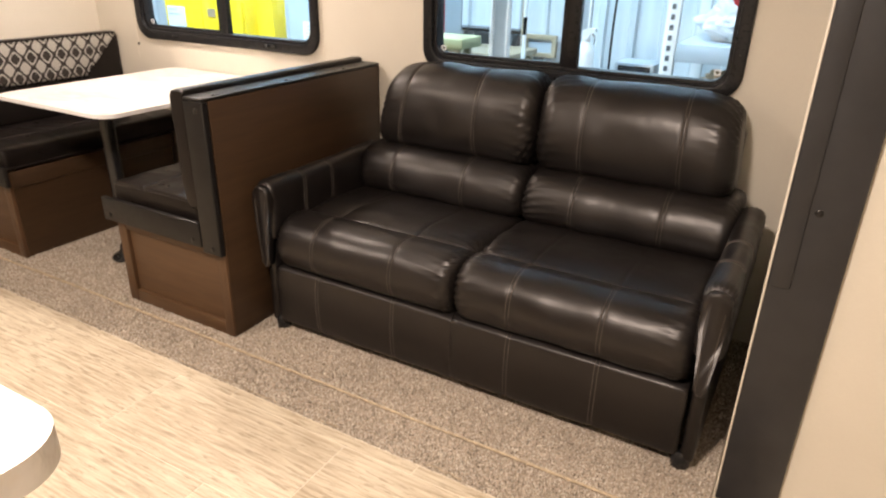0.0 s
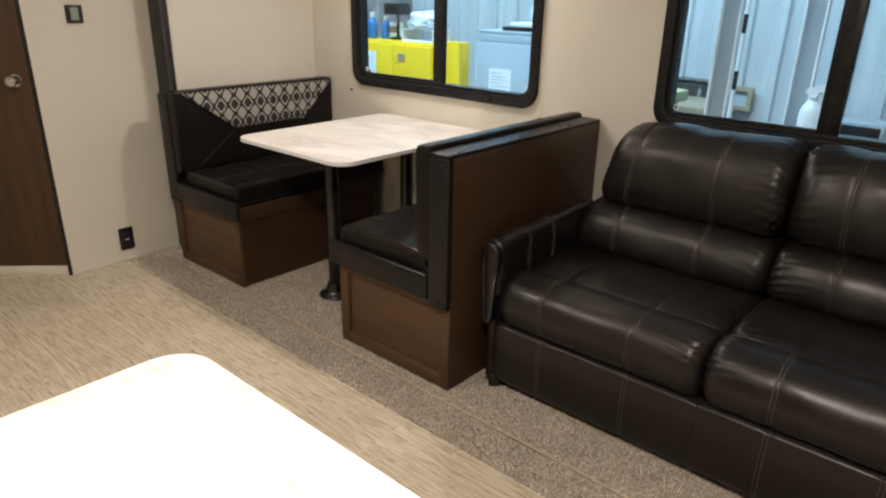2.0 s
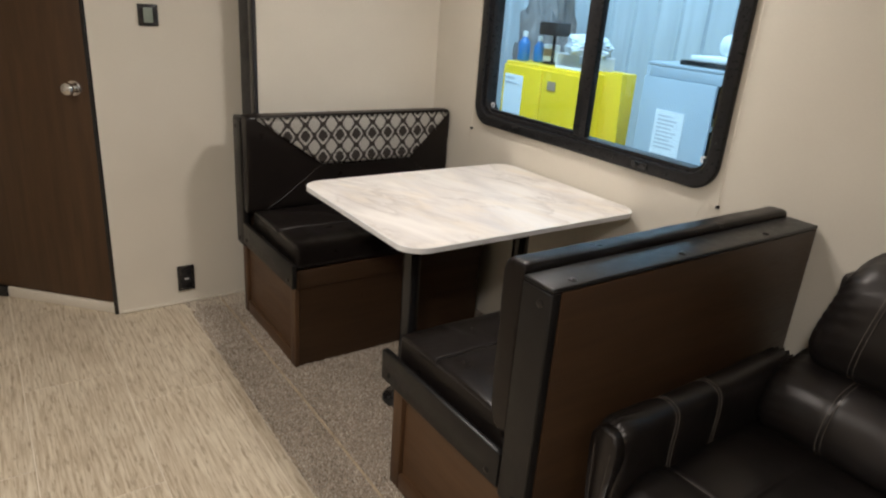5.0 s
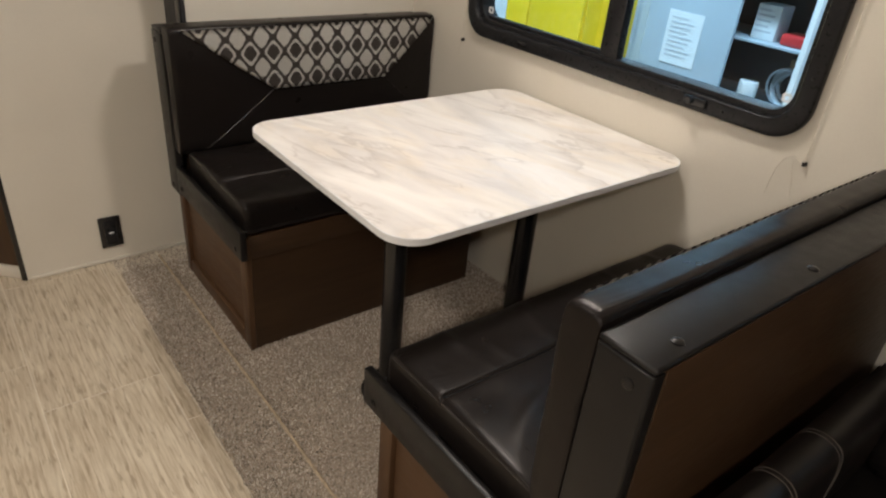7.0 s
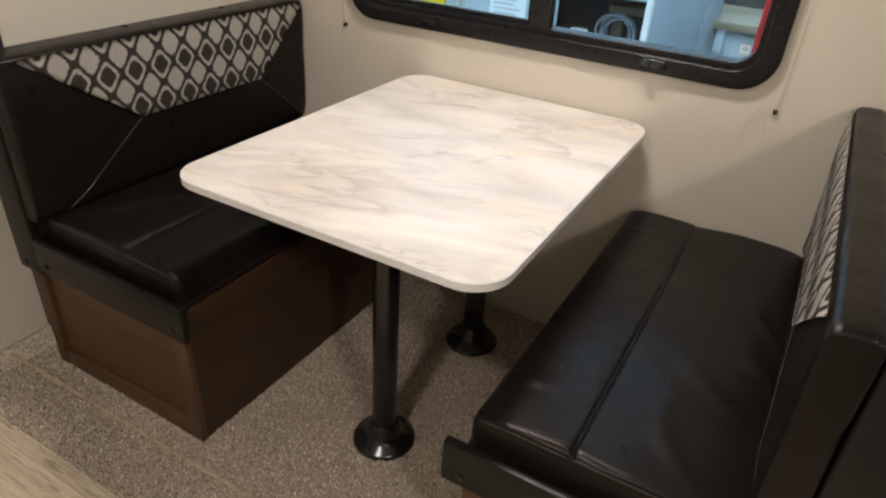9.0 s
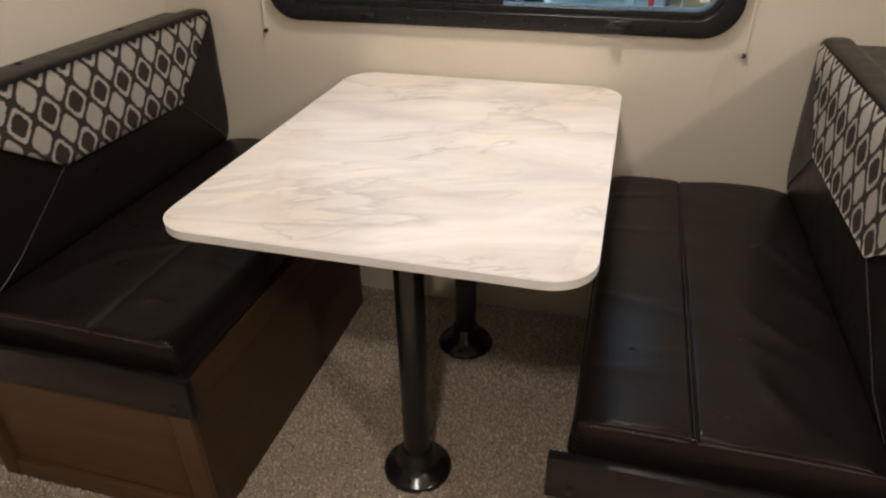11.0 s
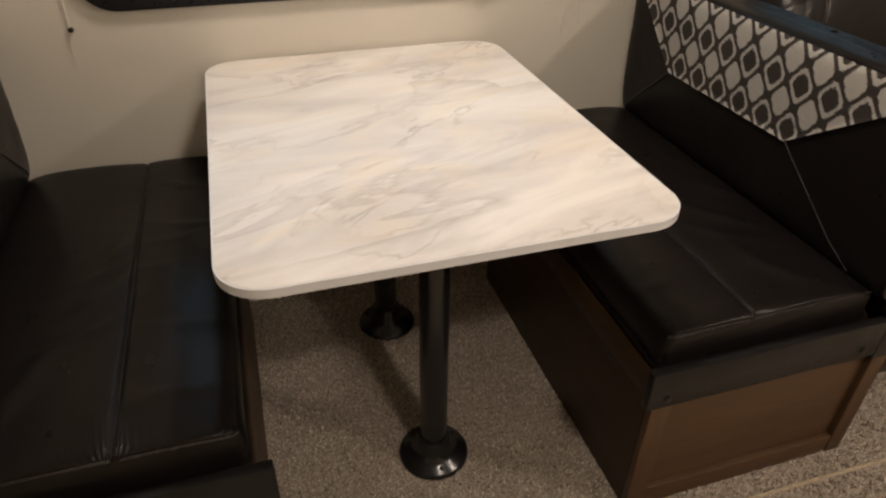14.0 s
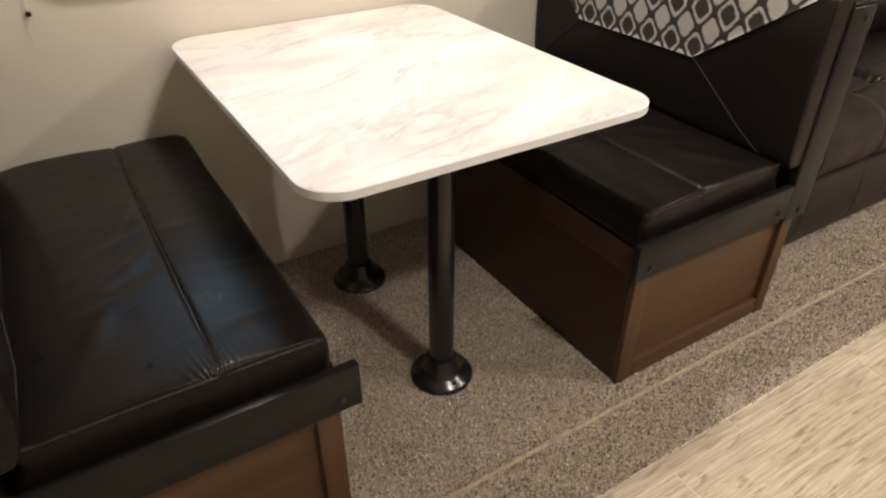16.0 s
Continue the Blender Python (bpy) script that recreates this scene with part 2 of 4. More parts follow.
CORD = plain("cord", (0.68, 0.63, 0.54), 0.8, 0, 0.1, 300, 0.3, 900)
LCD = plain("display_grey", (0.25, 0.29, 0.25), 0.2, 0, 0.1)
STEEL = corrugated_material()
YELLOW = plain("yellow_enamel", (0.90, 0.60, 0.02), 0.25, 0, 0.06, 3, 0.03)
GREY = plain("grey_enamel", (0.40, 0.46, 0.50), 0.4, 0, 0.06, 4, 0.05)
# Dark grey puts the shade of the cabinet's depth and post slots into colour.
GREY_SHADE = plain("painted_inside_shade", (0.09, 0.10, 0.11), 0.6, 0, 0.1)
PAPER = plain("paper", (0.82, 0.84, 0.84), 0.7, 0, 0.03)
INK = plain("ink", (0.52, 0.55, 0.58), 0.7, 0, 0.1)
CARD = plain("cardboard", (0.36, 0.25, 0.15), 0.85, 0, 0.15, 12, 0.15)
BLUE = plain("blue_plastic", (0.03, 0.16, 0.42), 0.3, 0, 0.1)
RED = plain("red_plastic", (0.55, 0.03, 0.03), 0.4, 0, 0.1)
BAG = plain("crumpled_film", (0.74, 0.77, 0.78), 0.35, 0, 0.12, 14, 0.5, 40)
GREEN = plain("olive_board", (0.38, 0.38, 0.20), 0.6, 0, 0.15, 9, 0.1)
PALE_WOOD = wood_material("pale_timber", (0.30, 0.235, 0.15), (0.44, 0.355, 0.235), "x")
# Unseen hall roof: dark so that it doesn't reflect in the bench seats.
DARK_ROOF = plain("unseen_dark_roof", (0.07, 0.075, 0.08), 0.7, 0, 0.15, 3, 0.1)
CONCRETE = plain("hall_concrete", (0.30, 0.30, 0.29), 0.7, 0, 0.15, 3, 0.2)
GALV = plain("galvanised_post", (0.42, 0.46, 0.49), 0.35, 0.4, 0.1, 9, 0.05)

# ---- mesh helpers ----


def thing(name, label, category, group="", kind="", at=(0, 0, 0)):
    ob = new(name)
    ob.empty_display_size = 0.05
    ob.location = at
    return tagged(ob, label, category, group, kind)


def finish(name, bm, material, smooth=False):
    bmesh.ops.recalc_face_normals(bm, faces=bm.faces)
    me = bpy.data.meshes.new(name)
    bm.to_mesh(me)
    bm.free()
    me.materials.append(material)
    if smooth:
        me.polygons.foreach_set("use_smooth", [True] * len(me.polygons))
        if smooth != "all":
            me.set_sharp_from_angle(angle=radians(42))
    return me


def part(name, bm, material, parent=None, label="", smooth=True):
    """Links a bmesh, made in world coordinates, as one mesh object under a thing or a part."""
    ob = new(name, finish(name, bm, material, smooth))
    if parent:
        ob.parent = parent
        top = Vector((0, 0, 0))
        p = parent
        while p:
            top += p.location
            p = p.parent
        ob.location = -top
    if label:
        ob["label"] = label
    return ob


def mesh_thing(name, bm, material, label, category="", kind="", group="", smooth=True):
    return tagged(part(name, bm, material, None, "", smooth), label, category, group, kind)


def add_box(bm, x0, x1, y0, y1, z0, z1, bevel=0.0, seg=2):
    geo = bmesh.ops.create_cube(bm, size=1.0)["verts"]
    for v in geo:
        v.co = Vector(((x0 + x1) / 2 + v.co.x * (x1 - x0), (y0 + y1) / 2 + v.co.y * (y1 - y0), (z0 + z1) / 2 + v.co.z * (z1 - z0)))
    if bevel:
        edges = list({e for v in geo for e in v.link_edges})
        bmesh.ops.bevel(bm, geom=edges, offset=bevel, segments=seg, profile=0.5, affect="EDGES")
    return bm


def box(x0, x1, y0, y1, z0, z1, bevel=0.0, seg=2):
    x0, x1 = min(x0, x1), max(x0, x1)
    return add_box(bmesh.new(), x0, x1, y0, y1, z0, z1, bevel, seg)


def lathe(profile, centre, axis="z", seg=32, bm=None):
    """Turns (radius, height) pairs round an axis through centre."""
    bm = bm or bmesh.new()
    c = Vector(centre)
    rings = []
    for r, h in profile:
        ring = []
        for i in range(seg):
            a = 2 * math.pi * i / seg
            p, q = max(r, 1e-5) * math.cos(a), max(r, 1e-5) * math.sin(a)
            v = {"z": (p, q, h), "y": (p, h, q), "x": (h, p, q)}[axis]
            ring.append(bm.verts.new(c + Vector(v)))
        rings.append(ring)
    for a, b in zip(rings, rings[1:]):
        for i in range(seg):
            bm.faces.new((a[i], a[(i + 1) % seg], b[(i + 1) % seg], b[i]))
    bm.faces.new(rings[0])
    bm.faces.new(rings[-1])
    return bm


def tube(points, radius, seg=6, bm=None):
    """A round tube along a line of points."""
    bm = bm or bmesh.new()
    pts = [Vector(p) for p in points]
    rings = []
    for i, p in enumerate(pts):
        d = (pts[min(i + 1, len(pts) - 1)] - pts[max(i - 1, 0)]).normalized()
        side = d.cross(Vector((0, 0, 1)))
        if side.length < 0.05:
            side = d.cross(Vector((1, 0, 0)))
        side.normalize()
        up = side.cross(d)
        rings.append([bm.verts.new(p + radius * (math.cos(2 * math.pi * k / seg) * side + math.sin(2 * math.pi * k / seg) * up)) for k in range(seg)])
    for a, b in zip(rings, rings[1:]):
        for k in range(seg):
            bm.faces.new((a[k], a[(k + 1) % seg], b[(k + 1) % seg], b[k]))
    bm.faces.new(rings[0])
    bm.faces.new(rings[-1])
    return bm


def rounded_rect(x0, x1, y0, y1, r, seg=8):
    """The corners of a rectangle with rounded corners, counter-clockwise."""
    out = []
    for cx, cy, a0 in ((x1 - r, y1 - r, 0), (x0 + r, y1 - r, 90), (x0 + r, y0 + r, 180), (x1 - r, y0 + r, 270)):
        for i in range(seg + 1):
            a = radians(a0 + 90 * i / seg)
            out.append((cx + r * math.cos(a), cy + r * math.sin(a)))
    return out


def slab(outline, z0, z1, bevel=0.0):
    """A flat plate with that outline in x and y."""
    bm = bmesh.new()
    low = [bm.verts.new((x, y, z0)) for x, y in outline]
    high = [bm.verts.new((x, y, z1)) for x, y in outline]
    n = len(outline)
    bm.faces.new(low)
    bm.faces.new(high)
    for i in range(n):
        bm.faces.new((low[i], low[(i + 1) % n], high[(i + 1) % n], high[i]))
    if bevel:
        rim = [e for e in bm.edges if abs(e.verts[0].co.z - e.verts[1].co.z) < 1e-6]
        bmesh.ops.bevel(bm, geom=rim, offset=bevel, segments=3, profile=0.5, affect="EDGES")
    return bm


def ring_plate(outer, inner, y0, y1, bevel=0.004):
    """A frame between two outlines of equal length in x and z, from y0 to y1."""
    bm = bmesh.new()
    n = len(outer)
    loops = [[bm.verts.new((x, y, z)) for x, z in line] for line, y in ((outer, y0), (outer, y1), (inner, y1), (inner, y0))]
    for k in range(4):
        a, b = loops[k], loops[(k + 1) % 4]
        for i in range(n):
            bm.faces.new((a[i], a[(i + 1) % n], b[(i + 1) % n], b[i]))
    if bevel:
        rim = [e for e in bm.edges if abs(e.verts[0].co.y - y0) < 1e-6 and abs(e.verts[1].co.y - y0) < 1e-6 and len(e.link_faces) == 2 and abs(e.link_faces[0].normal.dot(e.link_faces[1].normal)) < 2]
        sets = [set(loops[0]), set(loops[3])]
        keep = [e for e in rim if any(e.verts[0] in s and e.verts[1] in s for s in sets)]
        bmesh.ops.bevel(bm, geom=keep, offset=bevel, segments=3, profile=0.5, affect="EDGES")
    return bm


def smooth_line(points, per=6, closed=False):
    """A Catmull-Rom line through points."""
    pts = [Vector(p) for p in points]
    n = len(pts)
    out = []
    for i in range(n if closed else n - 1):
        p0 = pts[(i - 1) % n] if closed or i else pts[0]
        p1, p2 = pts[i], pts[(i + 1) % n]
        p3 = pts[(i + 2) % n] if closed or i + 2 < n else pts[-1]
        for k in range(per):
            t = k / per
            out.append(0.5 * (2 * p1 + (p2 - p0) * t + (2 * p0 - 5 * p1 + 4 * p2 - p3) * t * t + (3 * p1 - p0 - 3 * p2 + p3) * t ** 3))
    if not closed:
        out.append(pts[-1])
    return out


def screws(points, parent, axis="y", out=-1, r=0.0085):
    for x, y, z in points:
        part("screw", lathe([(0.0, 0.004 * out), (r * 0.6, 0.0036 * out), (r, 0.0015 * out), (r, -0.001 * out)], (x, y, z), axis, 14), SCREW, parent)


class Cushion:
    """A padded body: a closed outline in two axes, drawn out along a third, with puffed ends, sewn grooves and soft creases."""

    def __init__(self, outline, a0, a1, radius, seams=(), along="x", crease=0.003, pucker=0.004, per=5, step=0.011, seed=0.0, ends=(1, 1)):
        self.ring = [Vector((p[0], p[1])) for p in smooth_line([(a, b, 0) for a, b in outline], per, True)]
        self.c = sum(self.ring, Vector((0, 0))) / len(self.ring)
        self.a0, self.a1, self.r, self.seams, self.along = a0, a1, radius, seams, along
        self.crease, self.pucker, self.step, self.seed, self.ends = crease, pucker, step, seed, ends

    def inset(self, a):
        d = max(0.0, min(a - self.a0, self.a1 - a))
        back = self.r - math.sqrt(max(0.0, self.r ** 2 - (self.r - d) ** 2)) if d < self.r else 0.0
        for s in self.seams:
            back += 0.0035 * math.exp(-((a - s) / 0.007) ** 2)
        return back

    def place(self, a, i, lift=0.0):
        p = self.ring[i % len(self.ring)]
        w = p - self.c
        size = max(w.length, 1e-4)
        d = min(a - self.a0, self.a1 - a)
        q = noise.noise(Vector((a * 9, p.x * 9 + self.seed, p.y * 9)))
        near_end = math.exp(-max(d, 0) / 0.045)
        tight = self.ends[0] if a - self.a0 < self.a1 - a else self.ends[1]
        q += 0.10 * noise.noise(Vector((a * 30 + self.seed, p.x * 22, p.y * 22)))
        gather = 0.6 + noise.noise(Vector((p.x * 9, p.y * 9, self.seed + a * 2)))
        wav = self.crease * q + self.pucker * tight * near_end * math.sin(i * 2.3 + self.seed + 9 * near_end) * max(0.0, gather)
        k = self.c + w * (1 + (wav + lift - self.inset(a)) / size)
        return Vector((a, k.x, k.y)) if self.along == "x" else Vector((k.x, a, k.y))

    def body(self):
        bm = bmesh.new()
        n = max(8, int((self.a1 - self.a0) / self.step))
        stops = [self.a0 + (self.a1 - self.a0) * i / n for i in range(n + 1)]
        fine = [self.r * f for f in (0.04, 0.12, 0.25, 0.45)]
        stops += [self.a0 + f for f in fine] + [self.a1 - f for f in fine]
        for s in self.seams:
            stops += [s + d for d in (-0.008, -0.004, 0, 0.004, 0.008)]
        stops = sorted(set(round(s, 5) for s in stops))
        rings = [[bm.verts.new(self.place(a, i)) for i in range(len(self.ring))] for a in stops]
        m = len(self.ring)
        for a, b in zip(rings, rings[1:]):
            for i in range(m):
                bm.faces.new((a[i], a[(i + 1) % m], b[(i + 1) % m], b[i]))
        bm.faces.new(rings[0])
        bm.faces.new(rings[-1])
        return bm

    def stitches(self, lo, hi, gap=0.0055):
        """Pairs of thread lines along each seam, over the outline points from lo to hi."""
        out = []
        for s in self.seams:
            for g in (-gap, gap):
                out.append([self.place(s + g, i, 0.0012) for i in range(lo, hi)])
        return out


def threads(lines, radius=0.0009):
    bm = bmesh.new()
    for line in lines:
        tube(line, radius, 5, bm)
    return bm


# ---- structure ----
XL, XR, YB, YS = -3.49, -0.011, 2.355, 1.50
SLIDE_TOP, TOP = 1.86, 2.03
FRONT_WIN = [(-3.15, -1.955), (-1.42, -0.225)]
WZ0, WZ1 = 0.851, 1.56


def wall_segments(name, boxes, material, label="cream textured wallboard"):
    bm = bmesh.new()
    for b in boxes:
        add_box(bm, *b)
    return mesh_thing(name, bm, material, label, "wall", "structure", smooth=False)


_h = 0.03
_cols = [XL - 0.06, FRONT_WIN[0][0] + _h, FRONT_WIN[0][1] - _h, FRONT_WIN[1][0] + _h, FRONT_WIN[1][1] - _h, XR + 0.06]
wall_segments("wall_north", [(_cols[0], _cols[5], YB, YB + 0.05, -0.05, WZ0 + _h), (_cols[0], _cols[5], YB, YB + 0.05, WZ1 - _h, SLIDE_TOP)]
              + [(_cols[i], _cols[i + 1], YB, YB + 0.05, WZ0 + _h, WZ1 - _h) for i in (0, 2, 4)], WALL)
wall_segments("wall_slide_west", [(XL - 0.06, XL, YS + 0.002, YB, -0.05, SLIDE_TOP)], WALL)
wall_segments("wall_slide_east", [(XR, XR + 0.06, YS + 0.002, YB, -0.05, SLIDE_TOP)], WALL)
wall_segments("wall_partition", [(-3.71, -3.65, 0.93, YS + 0.06, -0.05, TOP)], WALL)
wall_segments("wall_main_east", [(XR + 0.137, 1.6, YS, YS + 0.06, -0.05, TOP)], WALL)
wall_segments("wall_header", [(-3.65, 0.13, YS, YS + 0.06, SLIDE_TOP + 0.02, TOP)], WALL)
wall_segments("wall_south", [(-5.6, 1.66, -1.36, -1.3, -0.05, TOP)], WALL)
wall_segments("wall_east", [(1.6, 1.66, -1.3, YS + 0.06, -0.05, TOP)], WALL)
wall_segments("wall_west", [(-5.66, -5.6, -1.36, 1.6, -0.05, TOP)], WALL)
wall_segments("wall_bath", [(-5.6, -3.71, YS, YS + 0.06, -0.05, TOP)], WALL)
mesh_thing("ceiling", box(-5.66, 1.66, -1.36, YS + 0.06, TOP, TOP + 0.04), CEILING, "white vinyl ceiling panel", "ceiling", "structure", smooth=False)
mesh_thing("ceiling_slide", box(XL - 0.06, XR + 0.06, YS + 0.061, YB + 0.05, SLIDE_TOP, SLIDE_TOP + 0.04), CEILING, "white vinyl ceiling panel", "ceiling", "structure", smooth=False)
mesh_thing("floor_slide", box(XL - 0.06, XR + 0.06, 1.2, YB + 0.05, -0.05, -0.014), JOINT, "plywood floor under the carpet", "floor", "structure", smooth=False)
mesh_thing("floor", box(-5.66, 1.66, -1.36, 1.199, -0.05, -0.0015), JOINT, "pale grout lines between vinyl planks", "floor", "structure", smooth=False)
mesh_thing("floor_bathroom", box(-5.66, XL - 0.061, 1.2, 1.62, -0.05, -0.0015), JOINT, "pale vinyl bathroom floor", "floor", "structure", smooth=False)
mesh_thing("floor_east", box(XR + 0.061, 1.66, 1.2, YS + 0.06, -0.05, -0.0015), JOINT, "pale grout lines between vinyl planks", "floor", "structure", smooth=False)

# fascia boards round the slide opening
_f = thing("trim_west", "charcoal fascia board beside the dinette", "trim", kind="structure")
part("board", box(-3.649, XL + 0.006, YS - 0.014, YS, 0.004, SLIDE_TOP + 0.1, 0.003), FASCIA, _f)
part("edge_strip", box(XL - 0.03, XL + 0.010, YS - 0.020, YS - 0.0145, 0.004, SLIDE_TOP, 0.002), BLACK, _f)
_f = thing("trim_east", "charcoal fascia board beside the sofa", "trim", kind="structure")
part("board", box(XR, XR + 0.136, YS - 0.014, YS, 0.004, SLIDE_TOP + 0.1, 0.003), FASCIA, _f)
part("overlay_strip", box(XR + 0.004, XR + 0.045, YS - 0.018, YS - 0.0145, 0.62, SLIDE_TOP, 0.002), FASCIA, _f)
part("edge_strip", box(XR - 0.0050, XR - 0.0005, YS - 0.016, YS, 0.004, SLIDE_TOP, 0.001), CORD, _f, "pale edge strip")
screws([(XR + 0.063, YS - 0.014, 0.80)], _f)
mesh_thing("trim_header", box(-3.65, 0.128, YS - 0.014, YS - 0.001, SLIDE_TOP + 0.101, TOP - 0.002, 0.003), FASCIA, "charcoal fascia board over the slide opening", "trim", "structure")
mesh_thing("baseboard", box(-3.6495, -3.64, 0.945, YS - 0.016, 0.001, 0.014, 0.003), WALL, "thin cream moulding at the partition's foot", "trim", "structure")


def window(name, x0, x1, label):
    w = thing(name, label, "window", kind="structure")
    z0, z1 = WZ0, WZ1
    o, i = rounded_rect(x0, x1, z0, z1, 0.085, 10), rounded_rect(x0 + 0.042, x1 - 0.042, z0 + 0.042, z1 - 0.042, 0.06, 10)
    part("window_frame", ring_plate(o, i, YB - 0.018, YB - 0.001, 0.006), FRAME, w)
    o2, i2 = rounded_rect(x0 + 0.034, x1 - 0.034, z0 + 0.034, z1 - 0.034, 0.062, 10), rounded_rect(x0 + 0.056, x1 - 0.056, z0 + 0.056, z1 - 0.056, 0.05, 10)
    part("inner_frame", ring_plate(o2, i2, YB - 0.0005, YB + 0.055, 0.003), FRAME, w)
    xm = (x0 + x1) / 2 + 0.01
    part("mullion", box(xm - 0.027, xm + 0.027, YB + 0.004, YB + 0.035, z0 + 0.05, z1 - 0.05, 0.004), FRAME, w)
    s = part("sash", box(x0 + 0.056, xm - 0.027, YB + 0.012, YB + 0.03, z0 + 0.054, z0 + 0.068, 0.002), FRAME, w)
    part("stile", box(xm - 0.040, xm - 0.0275, YB + 0.010, YB + 0.028, z0 + 0.055, z1 - 0.055, 0.002), FRAME, s)
    for n, (a, b, y) in enumerate(((x0 + 0.05, xm - 0.01, YB + 0.026), (xm + 0.01, x1 - 0.05, YB + 0.038))):
        g = part("pane", box(a, b, y, y + 0.003, z0 + 0.05, z1 - 0.05), GLASS, w, smooth=False)
        g.visible_shadow = False
    latch = part("latch", box(xm + 0.28, xm + 0.345, YB - 0.028, YB - 0.0185, z0 + 0.015, z0 + 0.036, 0.004), BLACK, w)
    part("latch_knob", lathe([(0.009, -0.008), (0.011, -0.002), (0.011, 0.002)], (xm + 0.30, YB - 0.031, z0 + 0.026), "y", 16), BLACK, latch)
    part("latch", box(xm - 0.345, xm - 0.30, YB - 0.024, YB - 0.0185, z0 + 0.016, z0 + 0.03, 0.003), BLACK, w)
    screws([(x0 + (x1 - x0) * k / 6, YB - 0.018, z0 + 0.020) for k in (1, 2, 3, 4, 5)] + [(x0 + 0.02, YB - 0.018, 1.0), (x1 - 0.02, YB - 0.018, 1.0)], w, "y", -1, 0.0035)
    for x in (x0 + 0.075, x1 - 0.085):
        part("etched_mark", ring_plate(rounded_rect(x - 0.011, x + 0.011, z0 + 0.072, z0 + 0.092, 0.003, 2), rounded_rect(x - 0.006, x + 0.006, z0 + 0.077, z0 + 0.087, 0.002, 2), YB + 0.0235 if x < xm else YB + 0.0355, YB + 0.025 if x < xm else YB + 0.037, 0), WHITE, w)
    return w


window("window_1", *FRONT_WIN[0], "black-framed sliding window over the dinette table")
window("window_2", *FRONT_WIN[1], "black-framed sliding window behind the sofa")


def blind_cord(x, z, tail):
    c = thing("blind_cord", "thin cream blind cord tied to a wall screw", "cord", "blind cords")
    y = YB - 0.006
    part("cord_run", tube(smooth_line([(x, y, z), (x + 0.003, y, z + 0.3), (x + 0.001, y, z + 0.7), (x, y, SLIDE_TOP - 0.002)], 6), 0.0013), CORD, c)
    part("anchor_screw", lathe([(0.0, -0.010), (0.0045, -0.009), (0.0062, -0.004), (0.0062, 0.0)], (x, YB - 0.0005, z), "y", 14), SCREW, c)
    if tail:
        part("cord_tail", tube(smooth_line([(x - 0.002, y - 0.004, z), (x - 0.03, y - 0.004, z + 0.012), (x - 0.055, y - 0.002, z - 0.03), (x - 0.062, y, z - 0.10)], 6), 0.0010), CORD, c)
        part("cord_tail", tube(smooth_line([(x, y - 0.003, z), (x - 0.022, y - 0.003, z + 0.004), (x - 0.012, y, z - 0.05), (x - 0.004, y + 0.002, z - 0.085)], 6), 0.0008), CORD, c)
    else:
        part("cord_tail", tube(smooth_line([(x, y - 0.003, z), (x - 0.008, y - 0.003, z - 0.03), (x - 0.004, y, z - 0.07)], 6), 0.0006), CORD, c)


blind_cord(-3.175, 0.817, False)
blind_cord(-1.936, 0.815, True)

# ---- bathroom door on the diagonal wall ----
DIAG = pose(-3.648, 0.927, 0, 0, 0, 225)  # local x runs along the wall, local y faces the room


def turned(bm, m):
    bmesh.ops.transform(bm, matrix=m, verts=bm.verts)
    return bm


def diag_box(*b, bevel=0.0):
    return turned(box(*b, bevel), DIAG)


mesh_thing("wall_diagonal", diag_box(-0.03, 0.80, -0.06, -0.02, 1.86, TOP), WALL, "cream textured wallboard over the door", "wall", "structure", smooth=False)
mesh_thing("wall_jamb", diag_box(0.592, 0.665, -0.06, 0.0, 0.0, TOP, bevel=0.002), WALL, "cream door jamb", "wall", "structure")
_d = thing("door_1", "closed dark brown laminate door with a chrome knob", "door", kind="structure")
_leaf = part("leaf", diag_box(0.014, 0.588, -0.045, -0.008, 0.05, 1.855, bevel=0.002), DOOR_WOOD, _d)
part("edge_trim", diag_box(-0.002, 0.0135, -0.05, 0.004, 0.0, 1.855, bevel=0.002), BLACK, _d, "black edge trim")
part("hinge_strip", diag_box(0.5885, 0.5915, -0.05, 0.003, 0.0, 1.855), BLACK, _d, "black edge trim")
part("bottom_bracket", diag_box(0.528, 0.587, -0.03, 0.006, 0.002, 0.049, bevel=0.002), BLACK, _d)
part("threshold", diag_box(0.015, 0.527, -0.05, -0.004, 0.0, 0.046, bevel=0.002), CORD, _d, "white threshold strip")
_k = part("knob", turned(lathe([(0.0, -0.062), (0.012, -0.061), (0.022, -0.055), (0.026, -0.045), (0.023, -0.034), (0.012, -0.028), (0.011, -0.016), (0.027, -0.014), (0.031, -0.009), (0.031, -0.004)], (0, 0, 0), "y", 28), DIAG @ Matrix.Translation((0.08, -0.012, 0.93)) @ Matrix.Diagonal((1, -1, 1, 1))), CHROME, _leaf, "chrome door knob")
mesh_thing("wall_hall", box(-4.30, -4.24, -1.3, 0.33, 0.0, TOP), WALL, "cream textured wallboard", "wall", "structure", smooth=False)


def plate(name, y, z, w, h, label, category):
    t = thing(name, label, category)
    part("plate", box(-3.6495, -3.641, y - w / 2, y + w / 2, z - h / 2, z + h / 2, 0.003), BLACK, t)
    return t


